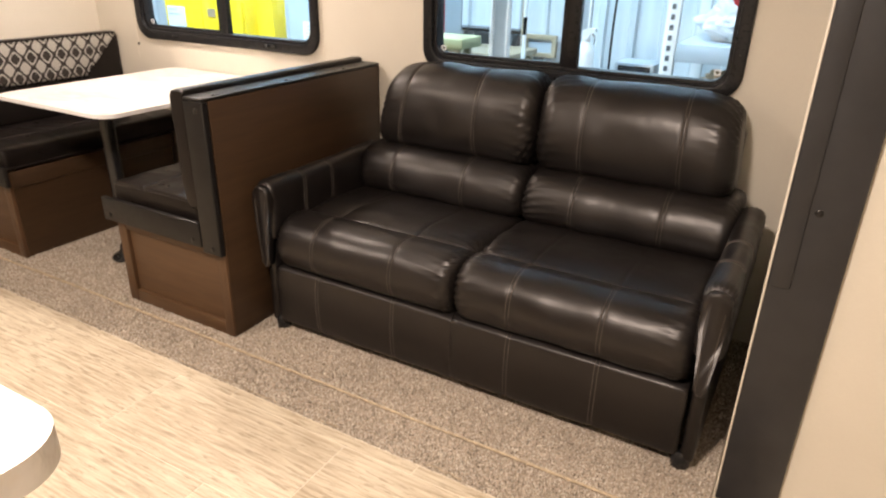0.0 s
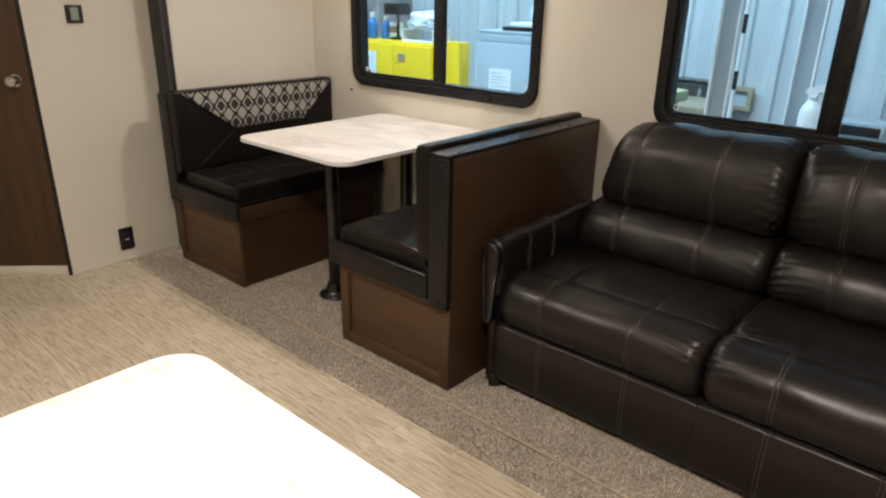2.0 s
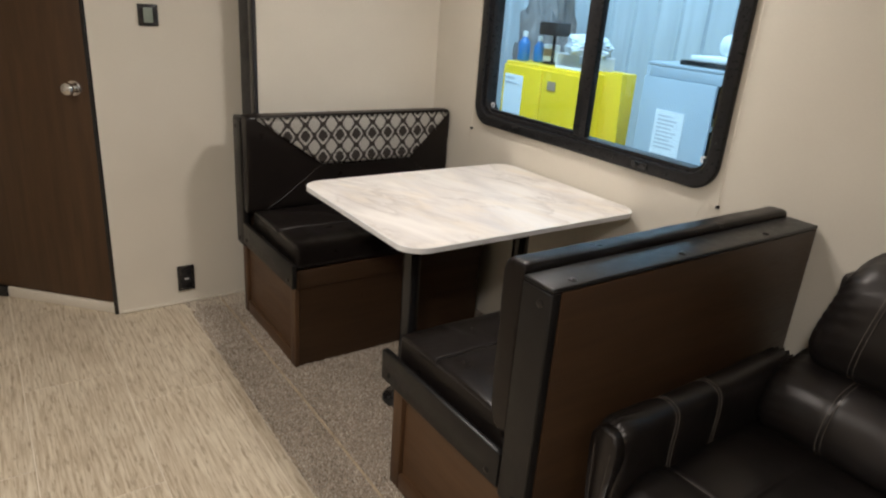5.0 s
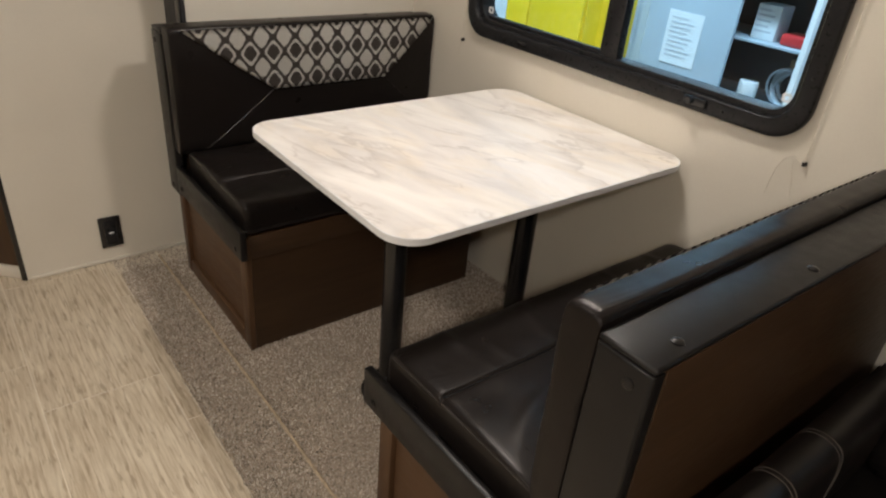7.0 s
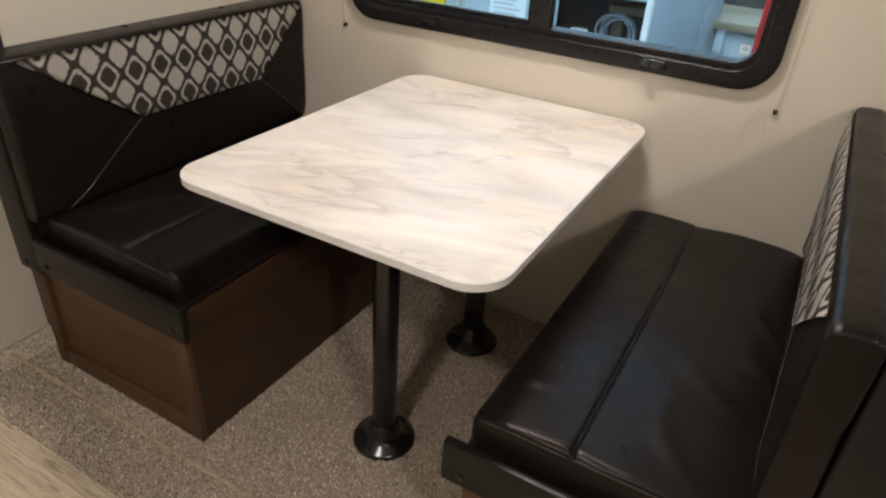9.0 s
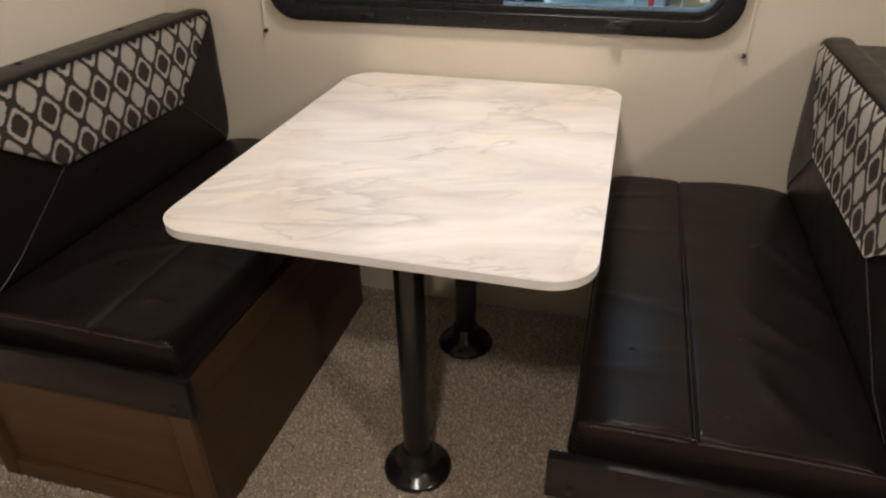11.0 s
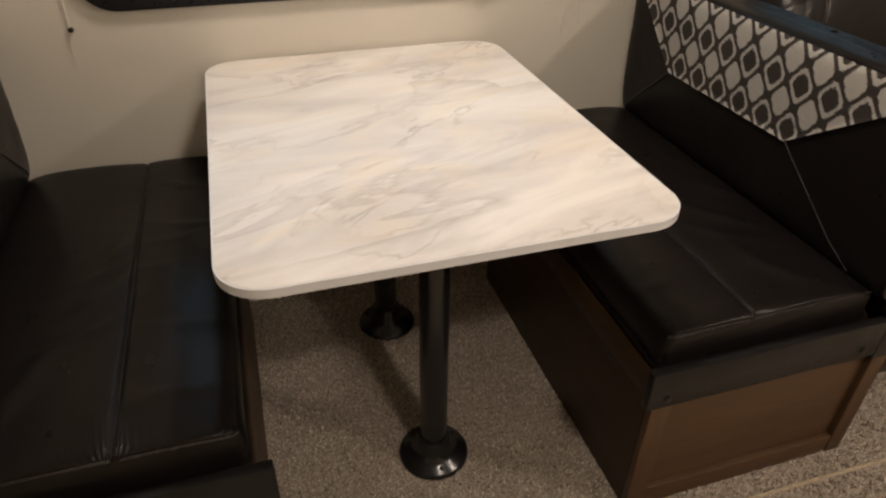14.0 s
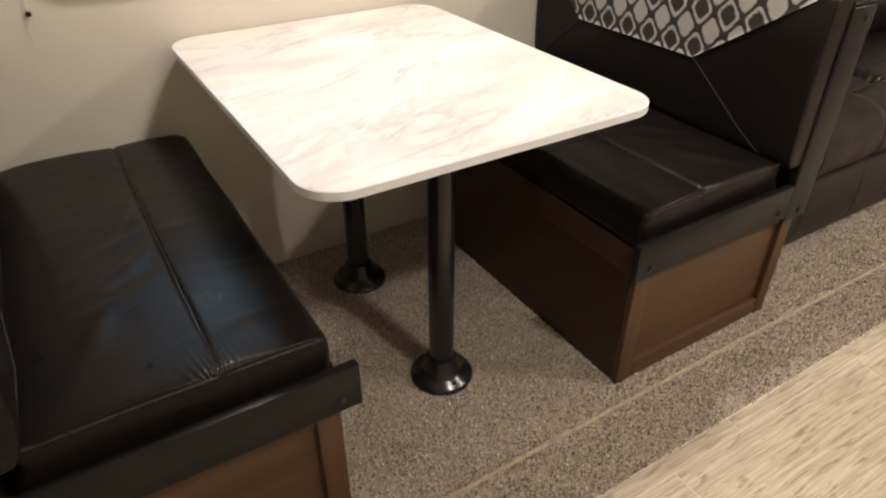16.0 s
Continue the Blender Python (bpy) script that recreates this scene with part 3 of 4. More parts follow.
_t = plate("thermostat", 1.142, 1.205, 0.072, 0.078, "square black thermostat with a grey display on the wall", "thermostat")
part("display", box(-3.6405, -3.637, 1.125, 1.158, 1.178, 1.232, 0.002), LCD, _t, "grey display")
_t = plate("power_outlet", 1.21, 0.118, 0.072, 0.116, "black power outlet low on the cream wall", "outlet")
part("receptacle", box(-3.6405, -3.638, 1.19, 1.23, 0.075, 0.160, 0.002), FRAME, _t)
part("indicator", box(-3.6376, -3.6366, 1.202, 1.219, 0.114, 0.119), WHITE, _t, "small white mark")

# ---- dinette ----


def bench(xo, s, label):
    """xo: the outer face of the back; s: +1 or -1, the way from there to the table."""
    b = thing("dinette_bench", label, "bench", "dinette benches", at=(xo + s * 0.28, 1.85, 0))
    X = lambda u: xo + s * u
    y0, y1 = 1.415, 2.345
    # cabinet end with a recessed panel
    fr = part("end_frame", box(X(0.525), X(0.57), y0, y0 + 0.018, -0.006, 0.345, 0.002), WOOD, b, "brown wood-grain frame")
    part("stile", box(X(0.004), X(0.045), y0, y0 + 0.018, -0.006, 0.345, 0.002), WOOD, fr)
    part("rail", box(X(0.046), X(0.524), y0 + 0.001, y0 + 0.018, -0.006, 0.05, 0.002), WOOD_H, fr)
    part("rail", box(X(0.046), X(0.524), y0 + 0.001, y0 + 0.018, 0.305, 0.345, 0.002), WOOD_H, fr)
    part("end_panel", box(X(0.04), X(0.53), y0 + 0.014, y0 + 0.0172, 0.04, 0.32), WOOD_H, b, "recessed brown panel")
    # Sides, seat board and back wear the laminate with shade painted in.
    part("side_panel", box(X(0.552), X(0.569), y0 + 0.019, y1 - 0.085, -0.006, 0.318), WOOD_Y_SHADED, b, smooth=False)
    part("side_rail", box(X(0.556), X(0.574), y0 + 0.014, y1 - 0.075, 0.320, 0.392, 0.002), WOOD_Y_SHADED, b)
    part("corner_block", box(X(0.5745), X(0.584), y0 - 0.003, y0 + 0.013, 0.322, 0.394, 0.002), WOOD, b)
    part("seat_board", box(X(0.03), X(0.556), y0 + 0.02, y1 - 0.06, 0.376, 0.39), WOOD_Y_SHADED, b, smooth=False)
    part("back_panel", box(X(0.001), X(0.018), y0 + 0.006, y1 - 0.004, -0.006, 0.843, 0.001), WOOD_Y_SHADED, b, "brown wood-grain panel")
    part("rear_wall_panel", box(X(0.04), X(0.55), y1 - 0.085, y1 - 0.07, -0.006, 0.375), WOOD_H, b, smooth=False)
    # dark trim boards
    part("front_strap", box(X(0.088), X(0.604), y0 - 0.024, y0 - 0.004, 0.338, 0.428, 0.004), TRIM_VINYL, b, "charcoal vinyl-covered strap")
    side = [(0.0, 0.322), (0.086, 0.322), (0.086, 0.843), (0.0, 0.843)]
    up = bmesh.new()
    lo, hi = [[up.verts.new((X(u), y, z)) for u, z in side] for y in (y0 - 0.022, y0 + 0.004)]
    up.faces.new(lo)
    up.faces.new(hi)
    for k in range(len(side)):
        up.faces.new((lo[k], lo[(k + 1) % len(side)], hi[(k + 1) % len(side)], hi[k]))
    bmesh.ops.bevel(up, geom=[e for e in up.edges if abs(e.verts[0].co.y - e.verts[1].co.y) < 1e-6], offset=0.006, segments=3, profile=0.5, affect="EDGES")
    part("upright_strap", up, TRIM_VINYL, b, "charcoal vinyl-covered end board")
    part("top_cap", box(X(0.0), X(0.087), y0 - 0.020, y1, 0.8435, 0.854, 0.005, 3), TRIM_VINYL, b, "charcoal vinyl top cap")
    screws([(X(0.565), y0 - 0.024, 0.362), (X(0.035), y0 - 0.022, 0.345), (X(0.125), y0 - 0.024, 0.362), (X(0.03), y0 - 0.022, 0.815)], b)
    screws([(X(0.022), y, 0.854) for y in (1.463, 1.80, 2.13)], b, "z", 1)
    # seat cushion, sewn along its length
    w0, w1, ws = 0.120, 0.566, 0.395
    prof = [(w0, 0.405), (0.34, 0.398), (w1 - 0.012, 0.400), (w1, 0.412), (w1 + 0.004, 0.445), (w1, 0.474), (w1 - 0.014, 0.486), (w1 - 0.05, 0.491), (ws + 0.05, 0.4935), (ws + 0.012, 0.4930), (ws + 0.004, 0.4905), (ws, 0.4875), (ws - 0.004, 0.4905), (ws - 0.012, 0.4935), (ws - 0.05, 0.495), (0.27, 0.497), (0.17, 0.492), (w0, 0.477), (w0 - 0.004, 0.44)]
    ya, yb = y0 + 0.008, y1
    seat = Cushion([(X(u), z) for u, z in prof], ya, yb, 0.017, (), "y", 0.0030, 0.0030, 9, 0.009, xo)
    bm = seat.body()
    rng = random.Random(int(abs(xo) * 100))
    folds = [(rng.uniform(0.15, 0.37), rng.uniform(ya + 0.10, ya + 0.55), rng.uniform(0.5, 1.2), rng.uniform(0.05, 0.10), rng.uniform(0.011, 0.016), rng.uniform(0.0035, 0.0060)) for _ in range(6)]
    folds += [(rng.uniform(0.42, 0.53), rng.uniform(ya + 0.08, ya + 0.8), rng.uniform(-0.35, 0.35), rng.uniform(0.05, 0.09), rng.uniform(0.009, 0.013), rng.uniform(0.0014, 0.0026)) for _ in range(7)]
    for v in bm.verts:
        if v.co.z > 0.468:
            u = (v.co.x - xo) * s
            for fu, fy, an, ln, wd, am in folds:
                p, q = (u - fu) * math.cos(an) + (v.co.y - fy) * math.sin(an), (v.co.y - fy) * math.cos(an) - (u - fu) * math.sin(an)
                q -= 2.2 * p * p
                v.co.z += am * math.exp(-(p / ln) ** 2 - (q / wd) ** 2)
    cush = part("seat_cushion", bm, VINYL, b, "black vinyl seat cushion", "all")
    line = smooth_line([(X(u), ya + dy, z) for u, dy, z in ((0.10, 0.004, 0.480), (0.17, 0.002, 0.4825), (0.28, 0.001, 0.4845), (ws - 0.02, 0.001, 0.483), (ws, 0.006, 0.477), (ws + 0.02, 0.001, 0.482), (0.50, 0.001, 0.481), (w1 - 0.02, 0.002, 0.478), (w1 - 0.003, 0.010, 0.474))], 5)
    part("piping", tube(line, 0.0032), PIPING, cush)
    part("seam", tube([(X(ws), y, 0.4880) for y in np.linspace(ya + 0.008, yb - 0.02, 20)], 0.0012), BLACK, cush)
    # backrest with a printed inset
    bot, bul = X(0.125), X(0.142)
    prof = [(X(0.088), 0.50), (X(0.094), 0.478), (bot, 0.480), (bul, 0.53), (X(0.148), 0.65), (X(0.150), 0.76), (X(0.1488), 0.835), (X(0.1465), 0.857), (X(0.138), 0.868), (X(0.11), 0.871), (X(0.096), 0.870), (X(0.089), 0.864), (X(0.0875), 0.84), (X(0.088), 0.70)]
    rest = Cushion(prof, y0 - 0.017, y1, 0.010, (), "y", 0.0020, 0.0015, 6, 0.02, xo + 3)
    back = part("backrest_cushion", rest.body(), VINYL, b, "black vinyl backrest", "all")

    def face(y, z, lift):
        k = [(0.480, 0.125), (0.53, 0.142), (0.65, 0.148), (0.76, 0.150), (0.835, 0.1488), (0.857, 0.1465), (0.868, 0.138)]
        u = np.interp(z, [q[0] for q in k], [q[1] for q in k])
        return Vector((X(u + lift), y, z))

    bm = bmesh.new()
    rows = []
    for j in range(13):
        z = 0.861 - (0.861 - 0.666) * j / 12
        q = min(1.0, (0.861 - z) / 0.195)
        ya, yb = y0 + 0.016 + 0.28 * q, y1 - 0.008 - 0.205 * q
        rows.append([bm.verts.new(face(ya + (yb - ya) * i / 40, z, 0.0075)) for i in range(41)])
    for r0, r1 in zip(rows, rows[1:]):
        for i in range(40):
            bm.faces.new((r0[i], r0[i + 1], r1[i + 1], r1[i]))
    bmesh.ops.solidify(bm, geom=bm.faces[:], thickness=0.006)
    part("fabric_inset", bm, FABRIC, back, "grey and white lattice-print fabric", "all")
    for (ya, za), (yb, zb) in (((y0 + 0.296, 0.665), (y0 + 0.07, 0.49)), ((y1 - 0.213, 0.665), (y1 - 0.02, 0.50))):
        part("seam_piping", tube([face(ya + (yb - ya) * k / 12, za + (zb - za) * k / 12, 0.0040) for k in range(13)], 0.0017), PIPING, back)
    return b


bench(-1.636, -1, "brown wood dinette bench with black vinyl cushions backing the sofa")
bench(-3.487, 1, "brown wood dinette bench with black vinyl cushions against the wall")

TX0, TX1, TY0, TY1, TZ = -2.915, -2.199, 1.435, 2.346, 0.722
table = thing("dinette_table", "white marble-patterned dinette table on two black posts", "table", at=(-2.56, 1.85, 0))
_top = part("tabletop", slab(rounded_rect(TX0 + 0.0030, TX1 - 0.0030, TY0 + 0.0030, TY1 - 0.0030, 0.072, 14), TZ - 0.004, TZ, 0.0004), MARBLE, table, "white laminate top with grey and amber veins")
part("edge_band", slab(rounded_rect(TX0, TX1, TY0, TY1, 0.075, 14), TZ - 0.0155, TZ - 0.0006, 0.003), RIM, _top, "pale edge band")
for _y in (1.675, 2.147):
    leg = part("post", lathe([(0.030, 0.03), (0.030, 0.68)], (-2.552, _y, 0), "z", 32), BLACK, table)
    part("floor_flange", lathe([(0.078, -0.005), (0.079, 0.004), (0.074, 0.011), (0.055, 0.017), (0.044, 0.034), (0.039, 0.058), (0.036, 0.063), (0.031, 0.064)], (-2.552, _y, 0), "z", 40), BLACK, leg)
    part("top_flange", lathe([(0.028, 0.645), (0.034, 0.647), (0.038, 0.668), (0.062, 0.689), (0.070, 0.700), (0.070, 0.7062)], (-2.552, _y, 0), "z", 40), BLACK, leg)
    screws([(-2.552 + 0.062 * math.cos(a), _y + 0.062 * math.sin(a), 0.016) for a in (0.5, 2.6, 4.7)], leg, "z", 1, 0.004)

# ---- sofa ----
SX = -0.832
sofa = thing("sofa", "two-seat dark brown leather sofa with pale double stitching", "sofa", at=(SX, 1.9, 0))
part("carcass", box(SX - 0.67, SX + 0.67, 1.60, 2.30, 0.035, 0.25, 0.01), BLACK, sofa)
part("back_shell", box(SX - 0.69, SX + 0.655, 2.265, 2.345, 0.06, 0.78, 0.02), LEATHER, sofa)
for k, (a, b) in enumerate(((SX - 0.700, SX - 0.001), (SX + 0.001, SX + 0.700))):
    seams = (a + 0.175, b - 0.215) if k == 0 else (a + 0.19, b - 0.24)
    # front skirt
    sk = Cushion([(1.60, 0.05), (1.562, 0.03), (1.546, 0.06), (1.540, 0.14), (1.545, 0.225), (1.556, 0.252), (1.60, 0.252), (1.62, 0.15)], a - 0.008, b + 0.003, 0.012, seams, "x", 0.0015, 0.003, 6, 0.02, 5.0 + k)
    p = part("front_skirt", sk.body(), LEATHER, sofa, "", "all")
    for line in sk.stitches(7, 32):
        part("stitching", threads([line]), THREAD, p, "pale double stitching")
    # seat cushion with a rolled front edge
    st = Cushion([(2.12, 0.255), (1.85, 0.25), (1.65, 0.25), (1.575, 0.256), (1.538, 0.285), (1.524, 0.335), (1.536, 0.39), (1.572, 0.426), (1.625, 0.44), (1.676, 0.436), (1.694, 0.424), (1.712, 0.430), (1.80, 0.436), (1.95, 0.425), (2.10, 0.405), (2.14, 0.33)], a, b, 0.052, seams, "x", 0.0045, 0.013, 6, 0.010, 1.0 + k, ((0.4, 1.4), (1.4, 0.7))[k])
    p = part("seat_cushion", st.body(), LEATHER, sofa, "", "all")
    for line in st.stitches(20, 60):
        part("stitching", threads([line]), THREAD, p, "pale double stitching")
    part("cross_stitching", threads([[st.place(a + 0.04 + (b - a - 0.08) * j / 40, 60, 0.0015) for j in range(41)]], 0.0016), THREAD, p, "pale stitching")
    # lumbar roll
    lu = Cushion([(2.30, 0.43), (2.16, 0.40), (2.07, 0.405), (2.030, 0.435), (2.022, 0.485), (2.045, 0.545), (2.09, 0.580), (2.17, 0.592), (2.28, 0.585), (2.32, 0.5)], a, b, 0.046, (a + 0.165, b - 0.23) if k == 0 else (a + 0.185, b - 0.215), "x", 0.006, 0.012, 6, 0.010, 11.0 + k, ((0.5, 1.4), (1.4, 0.6))[k])
    p = part("lumbar_cushion", lu.body(), LEATHER, sofa, "", "all")
    for line in lu.stitches(14, 44):
        part("stitching", threads([line]), THREAD, p, "pale double stitching")
    # upper back
    up = Cushion([(2.32, 0.62), (2.25, 0.575), (2.17, 0.575), (2.118, 0.605), (2.098, 0.67), (2.104, 0.75), (2.128, 0.820), (2.172, 0.872), (2.235, 0.895), (2.295, 0.886), (2.33, 0.84), (2.338, 0.74)], a + (0.026 if k == 0 else 0.001), b - (0.001 if k == 0 else 0.034), 0.066, (a + 0.15, b - 0.23) if k == 0 else (a + 0.17, b - 0.20), "x", 0.006, 0.018, 6, 0.009, 21.0 + k, ((0.5, 1.4), (1.4, 0.6))[k])

    def leaned(v):
        """The outer side of the back cushion draws in towards its rounded top."""
        rise = min(1.0, max(0.0, (v.z - 0.60) / 0.28))
        d = (v.x - up.a0) if k == 0 else (up.a1 - v.x)
        v.x += (1 if k == 0 else -1) * (0.050, 0.022)[k] * rise * math.exp(-(max(d, 0.0) / 0.20) ** 2)
        v.z -= 0.020 * rise ** 3 * math.exp(-(max(d, 0.0) / 0.09) ** 2)
        return v

    bm = up.body()
    for v in bm.verts:
        leaned(v.co)
    p = part("back_cushion", bm, LEATHER, sofa, "", "all")
    for line in up.stitches(10, 52):
        part("stitching", threads([[leaned(v) for v in line]]), THREAD, p, "pale double stitching")
for s in (-1, 1):
    xa, xb = sorted((SX + s * 0.712, SX + s * 0.748))
    part("arm_panel", box(xa, xb, 1.548, 2.28, 0.028, 0.50, 0.012, 3), LEATHER, sofa)
    c = (xa + xb) / 2
    prof = [(c - 0.034, 0.36), (c - 0.039, 0.44), (c - 0.039, 0.525), (c - 0.028, 0.556), (c, 0.566), (c + 0.028, 0.556), (c + 0.039, 0.525), (c + 0.039, 0.44), (c + 0.034, 0.36), (c, 0.355)]
    pad = Cushion(prof, 1.538, 2.20, 0.03, (1.71, 1.86), "y", 0.005, 0.008, 6, 0.012, 31.0 + s)
    p = part("arm_pad", pad.body(), LEATHER, sofa, "", "all")
    for line in pad.stitches(3, 50):
        part("stitching", threads([line]), THREAD, p, "pale double stitching")
    flap = [(c - 0.034, 0.51), (c - 0.028, 0.42), (c - 0.019, 0.32), (c - 0.015, 0.265), (c, 0.255), (c + 0.015, 0.265), (c + 0.019, 0.32), (c + 0.028, 0.42), (c + 0.034, 0.51), (c + 0.020, 0.548), (c - 0.020, 0.548)]
    fl = bmesh.new()
    ring = [(v.x, v.y) for v in smooth_line([(x, z, 0) for x, z in flap], 5, True)]
    lo = [fl.verts.new((x, 1.522, z)) for x, z in ring]
    hi = [fl.verts.new((x, 1.556, z)) for x, z in ring]
    fl.faces.new(lo)
    fl.faces.new(hi)
    for i in range(len(ring)):
        fl.faces.new((lo[i], lo[(i + 1) % len(ring)], hi[(i + 1) % len(ring)], hi[i]))
    bmesh.ops.bevel(fl, geom=[e for e in fl.edges if abs(e.verts[0].co.y - 1.522) < 1e-5 and abs(e.verts[1].co.y - 1.522) < 1e-5], offset=0.010, segments=4, profile=0.5, affect="EDGES")
    p = part("arm_flap", fl, LEATHER, sofa, "", "all")
    inner = [(c + (x - c) * 0.62, 1.5212, z + 0.008) for x, z in ring if z < 0.50]
    part("stitching", threads([[p for p in inner if p[0] < c], [p for p in inner if p[0] > c]], 0.0008), THREAD, p, "pale stitching")
    part("leg", lathe([(0.024, -0.006), (0.026, -0.002), (0.026, 0.045), (0.022, 0.05)], (SX + s * 0.715, 1.572, 0), "z", 20), BLACK, sofa)
    part("leg", lathe([(0.024, -0.006), (0.026, -0.002), (0.026, 0.045), (0.022, 0.05)], (SX + s * 0.66, 2.22, 0), "z", 20), BLACK, sofa)

# ---- kitchen island ----
IX0, IX1, IY1, IZ = -1.236, -0.610, 0.304, 0.80
island = thing("kitchen_island", "kitchen island with a glossy white rounded countertop", "island", at=(-0.9, -0.3, 0))
part("countertop", slab(rounded_rect(IX0, IX1, -1.0, IY1, 0.065, 12), IZ - 0.040, IZ, 0.007), MARBLE, island, "white marble-patterned countertop")
part("base_cabinet", box(IX0 + 0.05, IX1 - 0.05, -0.96, IY1 - 0.06, 0.0, IZ - 0.041, 0.003), WOOD, island, "dark brown base cabinet")

# ---- beyond the windows: the hall ----
GZ = -0.85
mesh_thing("ground", box(-40, 40, -40, 40, GZ - 0.1, GZ), CONCRETE, "grey concrete hall floor", "floor", "structure", smooth=False)


def ribbed_wall(name, x0, x1, y, z0, z1, pitch=0.23):
    bm = add_box(bmesh.new(), x0, x1, y, y + 0.03, z0, z1)
    for i in range(int((x1 - x0) / pitch)):
        x = x0 + pitch * i
        lo = [(x, y - 0.001), (x + 0.012, y - 0.028), (x + 0.055, y - 0.028), (x + 0.067, y - 0.001)]
        a, b = [[bm.verts.new((px, py, z)) for px, py in lo] for z in (z0, z1)]
        for k in range(4):
            bm.faces.new((a[k], a[(k + 1) % 4], b[(k + 1) % 4], b[k]))
        bm.faces.new(a)
        bm.faces.new(b)
    return mesh_thing(name, bm, STEEL, "pale ribbed steel wall sheeting", "wall", "structure", smooth=False)


ribbed_wall("wall_hall_north", -11.0, 5.0, 5.15, GZ, 4.4)
mesh_thing("wall_hall_west", box(-11.1, -11.0, -6, 5.2, GZ, 4.4), STEEL, "pale steel wall", "wall", "structure", smooth=False)
mesh_thing("wall_hall_east", box(5.0, 5.1, -6, 5.2, GZ, 4.4), STEEL, "pale steel wall", "wall", "structure", smooth=False)
mesh_thing("wall_hall_south", box(-11.1, 5.1, -6.1, -6, GZ, 4.4), STEEL, "pale steel wall", "wall", "structure", smooth=False)
mesh_thing("ceiling_hall", box(-11.1, 5.1, -6.1, 5.2, 4.4, 4.5), DARK_ROOF, "unseen hall roof, dark to keep reflections off the seats", "ceiling", "structure", smooth=False)


def bars(parent, x0, x1, y, z0, z1, rows, mat=None, name="text_line"):
    """Lines of writing too small to read, on a sheet facing -y."""
    h = (z1 - z0) / rows
    for i in range(rows):
        w = (x1 - x0) * (0.65 + 0.35 * ((i * 37) % 10) / 10)
        part(name, box(x0, x0 + w, y - 0.0012, y, z1 - h * (i + 0.6), z1 - h * (i + 0.25)), mat or INK, parent, smooth=False)


yc = thing("safety_cabinet", "yellow steel safety cabinet with a door ajar", "cabinet", at=(-4.36, 4.08, GZ))
part("body", box(-4.80, -3.93, 3.87, 4.32, GZ, 0.95, 0.01), YELLOW, yc)
_p = part("door", box(-4.79, -4.372, 3.845, 3.868, GZ + 0.05, 0.925, 0.006), YELLOW, yc)
_q = part("warning_sign", box(-4.76, -4.56, 3.840, 3.8445, 0.44, 0.86), PAPER, _p, "white sign", smooth=False)
_p2 = part("door", box(-4.365, -3.94, 3.845, 3.868, GZ + 0.05, 0.925, 0.006), YELLOW, yc)
part("label", box(-4.30, -4.22, 3.840, 3.8445, 0.80, 0.86), CARD, _p2, "dark label", smooth=False)
part("handle", box(-4.385, -4.355, 3.82, 3.844, 0.30, 0.42, 0.005), BLACK, yc)
bars(yc, -4.75, -4.60, 3.8395, 0.78, 0.85, 2)
_o = thing("yellow_panel", "tall yellow sheet leaning beside the cabinet", "panel", at=(-3.86, 4.1, GZ))
part("sheet", turned(box(-0.10, 0.10, -0.01, 0.01, 0, 1.82, 0.004), pose(-3.82, 4.04, GZ + 0.001, 0, -3, 18)), YELLOW, _o)


def bottle(name, at, h, r, mat, cap, label, spray=False):
    b = thing(name, label, "bottle", at=at)
    part("bottle_body", lathe([(r * 0.9, 0.0), (r, 0.01), (r, h * 0.55), (r * 0.85, h * 0.66), (r * 0.4, h * 0.78), (r * 0.36, h * 0.82)], at, "z", 22), mat, b)
    if spray:
        x, y, z = at
        part("collar", lathe([(r * 0.44, h * 0.80), (r * 0.46, h * 0.81), (r * 0.44, h * 0.87), (r * 0.25, h * 0.88)], at, "z", 20), cap, b)
        head = bmesh.new()
        side = [(-0.75, 0.93), (-0.7, 1.0), (0.3, 1.07), (1.0, 1.06), (1.05, 0.99), (0.45, 0.95), (0.35, 0.86), (-0.3, 0.86)]
        lo, hi = [[head.verts.new((x + r * p, yy, z + h * q)) for p, q in side] for yy in (y - r * 0.3, y + r * 0.3)]
        head.faces.new(lo)
        head.faces.new(hi)
        for i in range(len(side)):
            head.faces.new((lo[i], lo[(i + 1) % len(side)], hi[(i + 1) % len(side)], hi[i]))
        part("spray_head", head, cap, b)
        part("trigger", tube([(x + r * 0.5, y, z + h * 0.96), (x + r * 0.95, y, z + h * 0.86), (x + r * 0.85, y, z + h * 0.74)], 0.007, 8), cap, b)
    else:
        part("cap", lathe([(r * 0.42, h * 0.82), (r * 0.42, h), (r * 0.3, h * 1.01)], at, "z", 18), cap, b)
    return b


def crumple(at, size, seed, name, label, category, mat, flat=0.8):
    """A creased bag or bundle."""
    bm = bmesh.new()
    bmesh.ops.create_icosphere(bm, subdivisions=5, radius=1.0)
    for v in bm.verts:
        p = v.co.copy()
        d = 1 + 0.30 * noise.noise(p * 1.7 + Vector((seed, 0, 0))) + 0.26 * abs(noise.noise(p * 4.5 + Vector((0, seed, 0)))) + 0.13 * abs(noise.noise(p * 9 + Vector((seed, 0, 2)))) - 0.06
        v.co = Vector((at[0] + p.x * d * size[0], at[1] + p.y * d * size[1], at[2] + max(-flat, p.z * d) * size[2] + flat * size[2]))
    return mesh_thing(name, bm, mat, label, category, smooth="all")


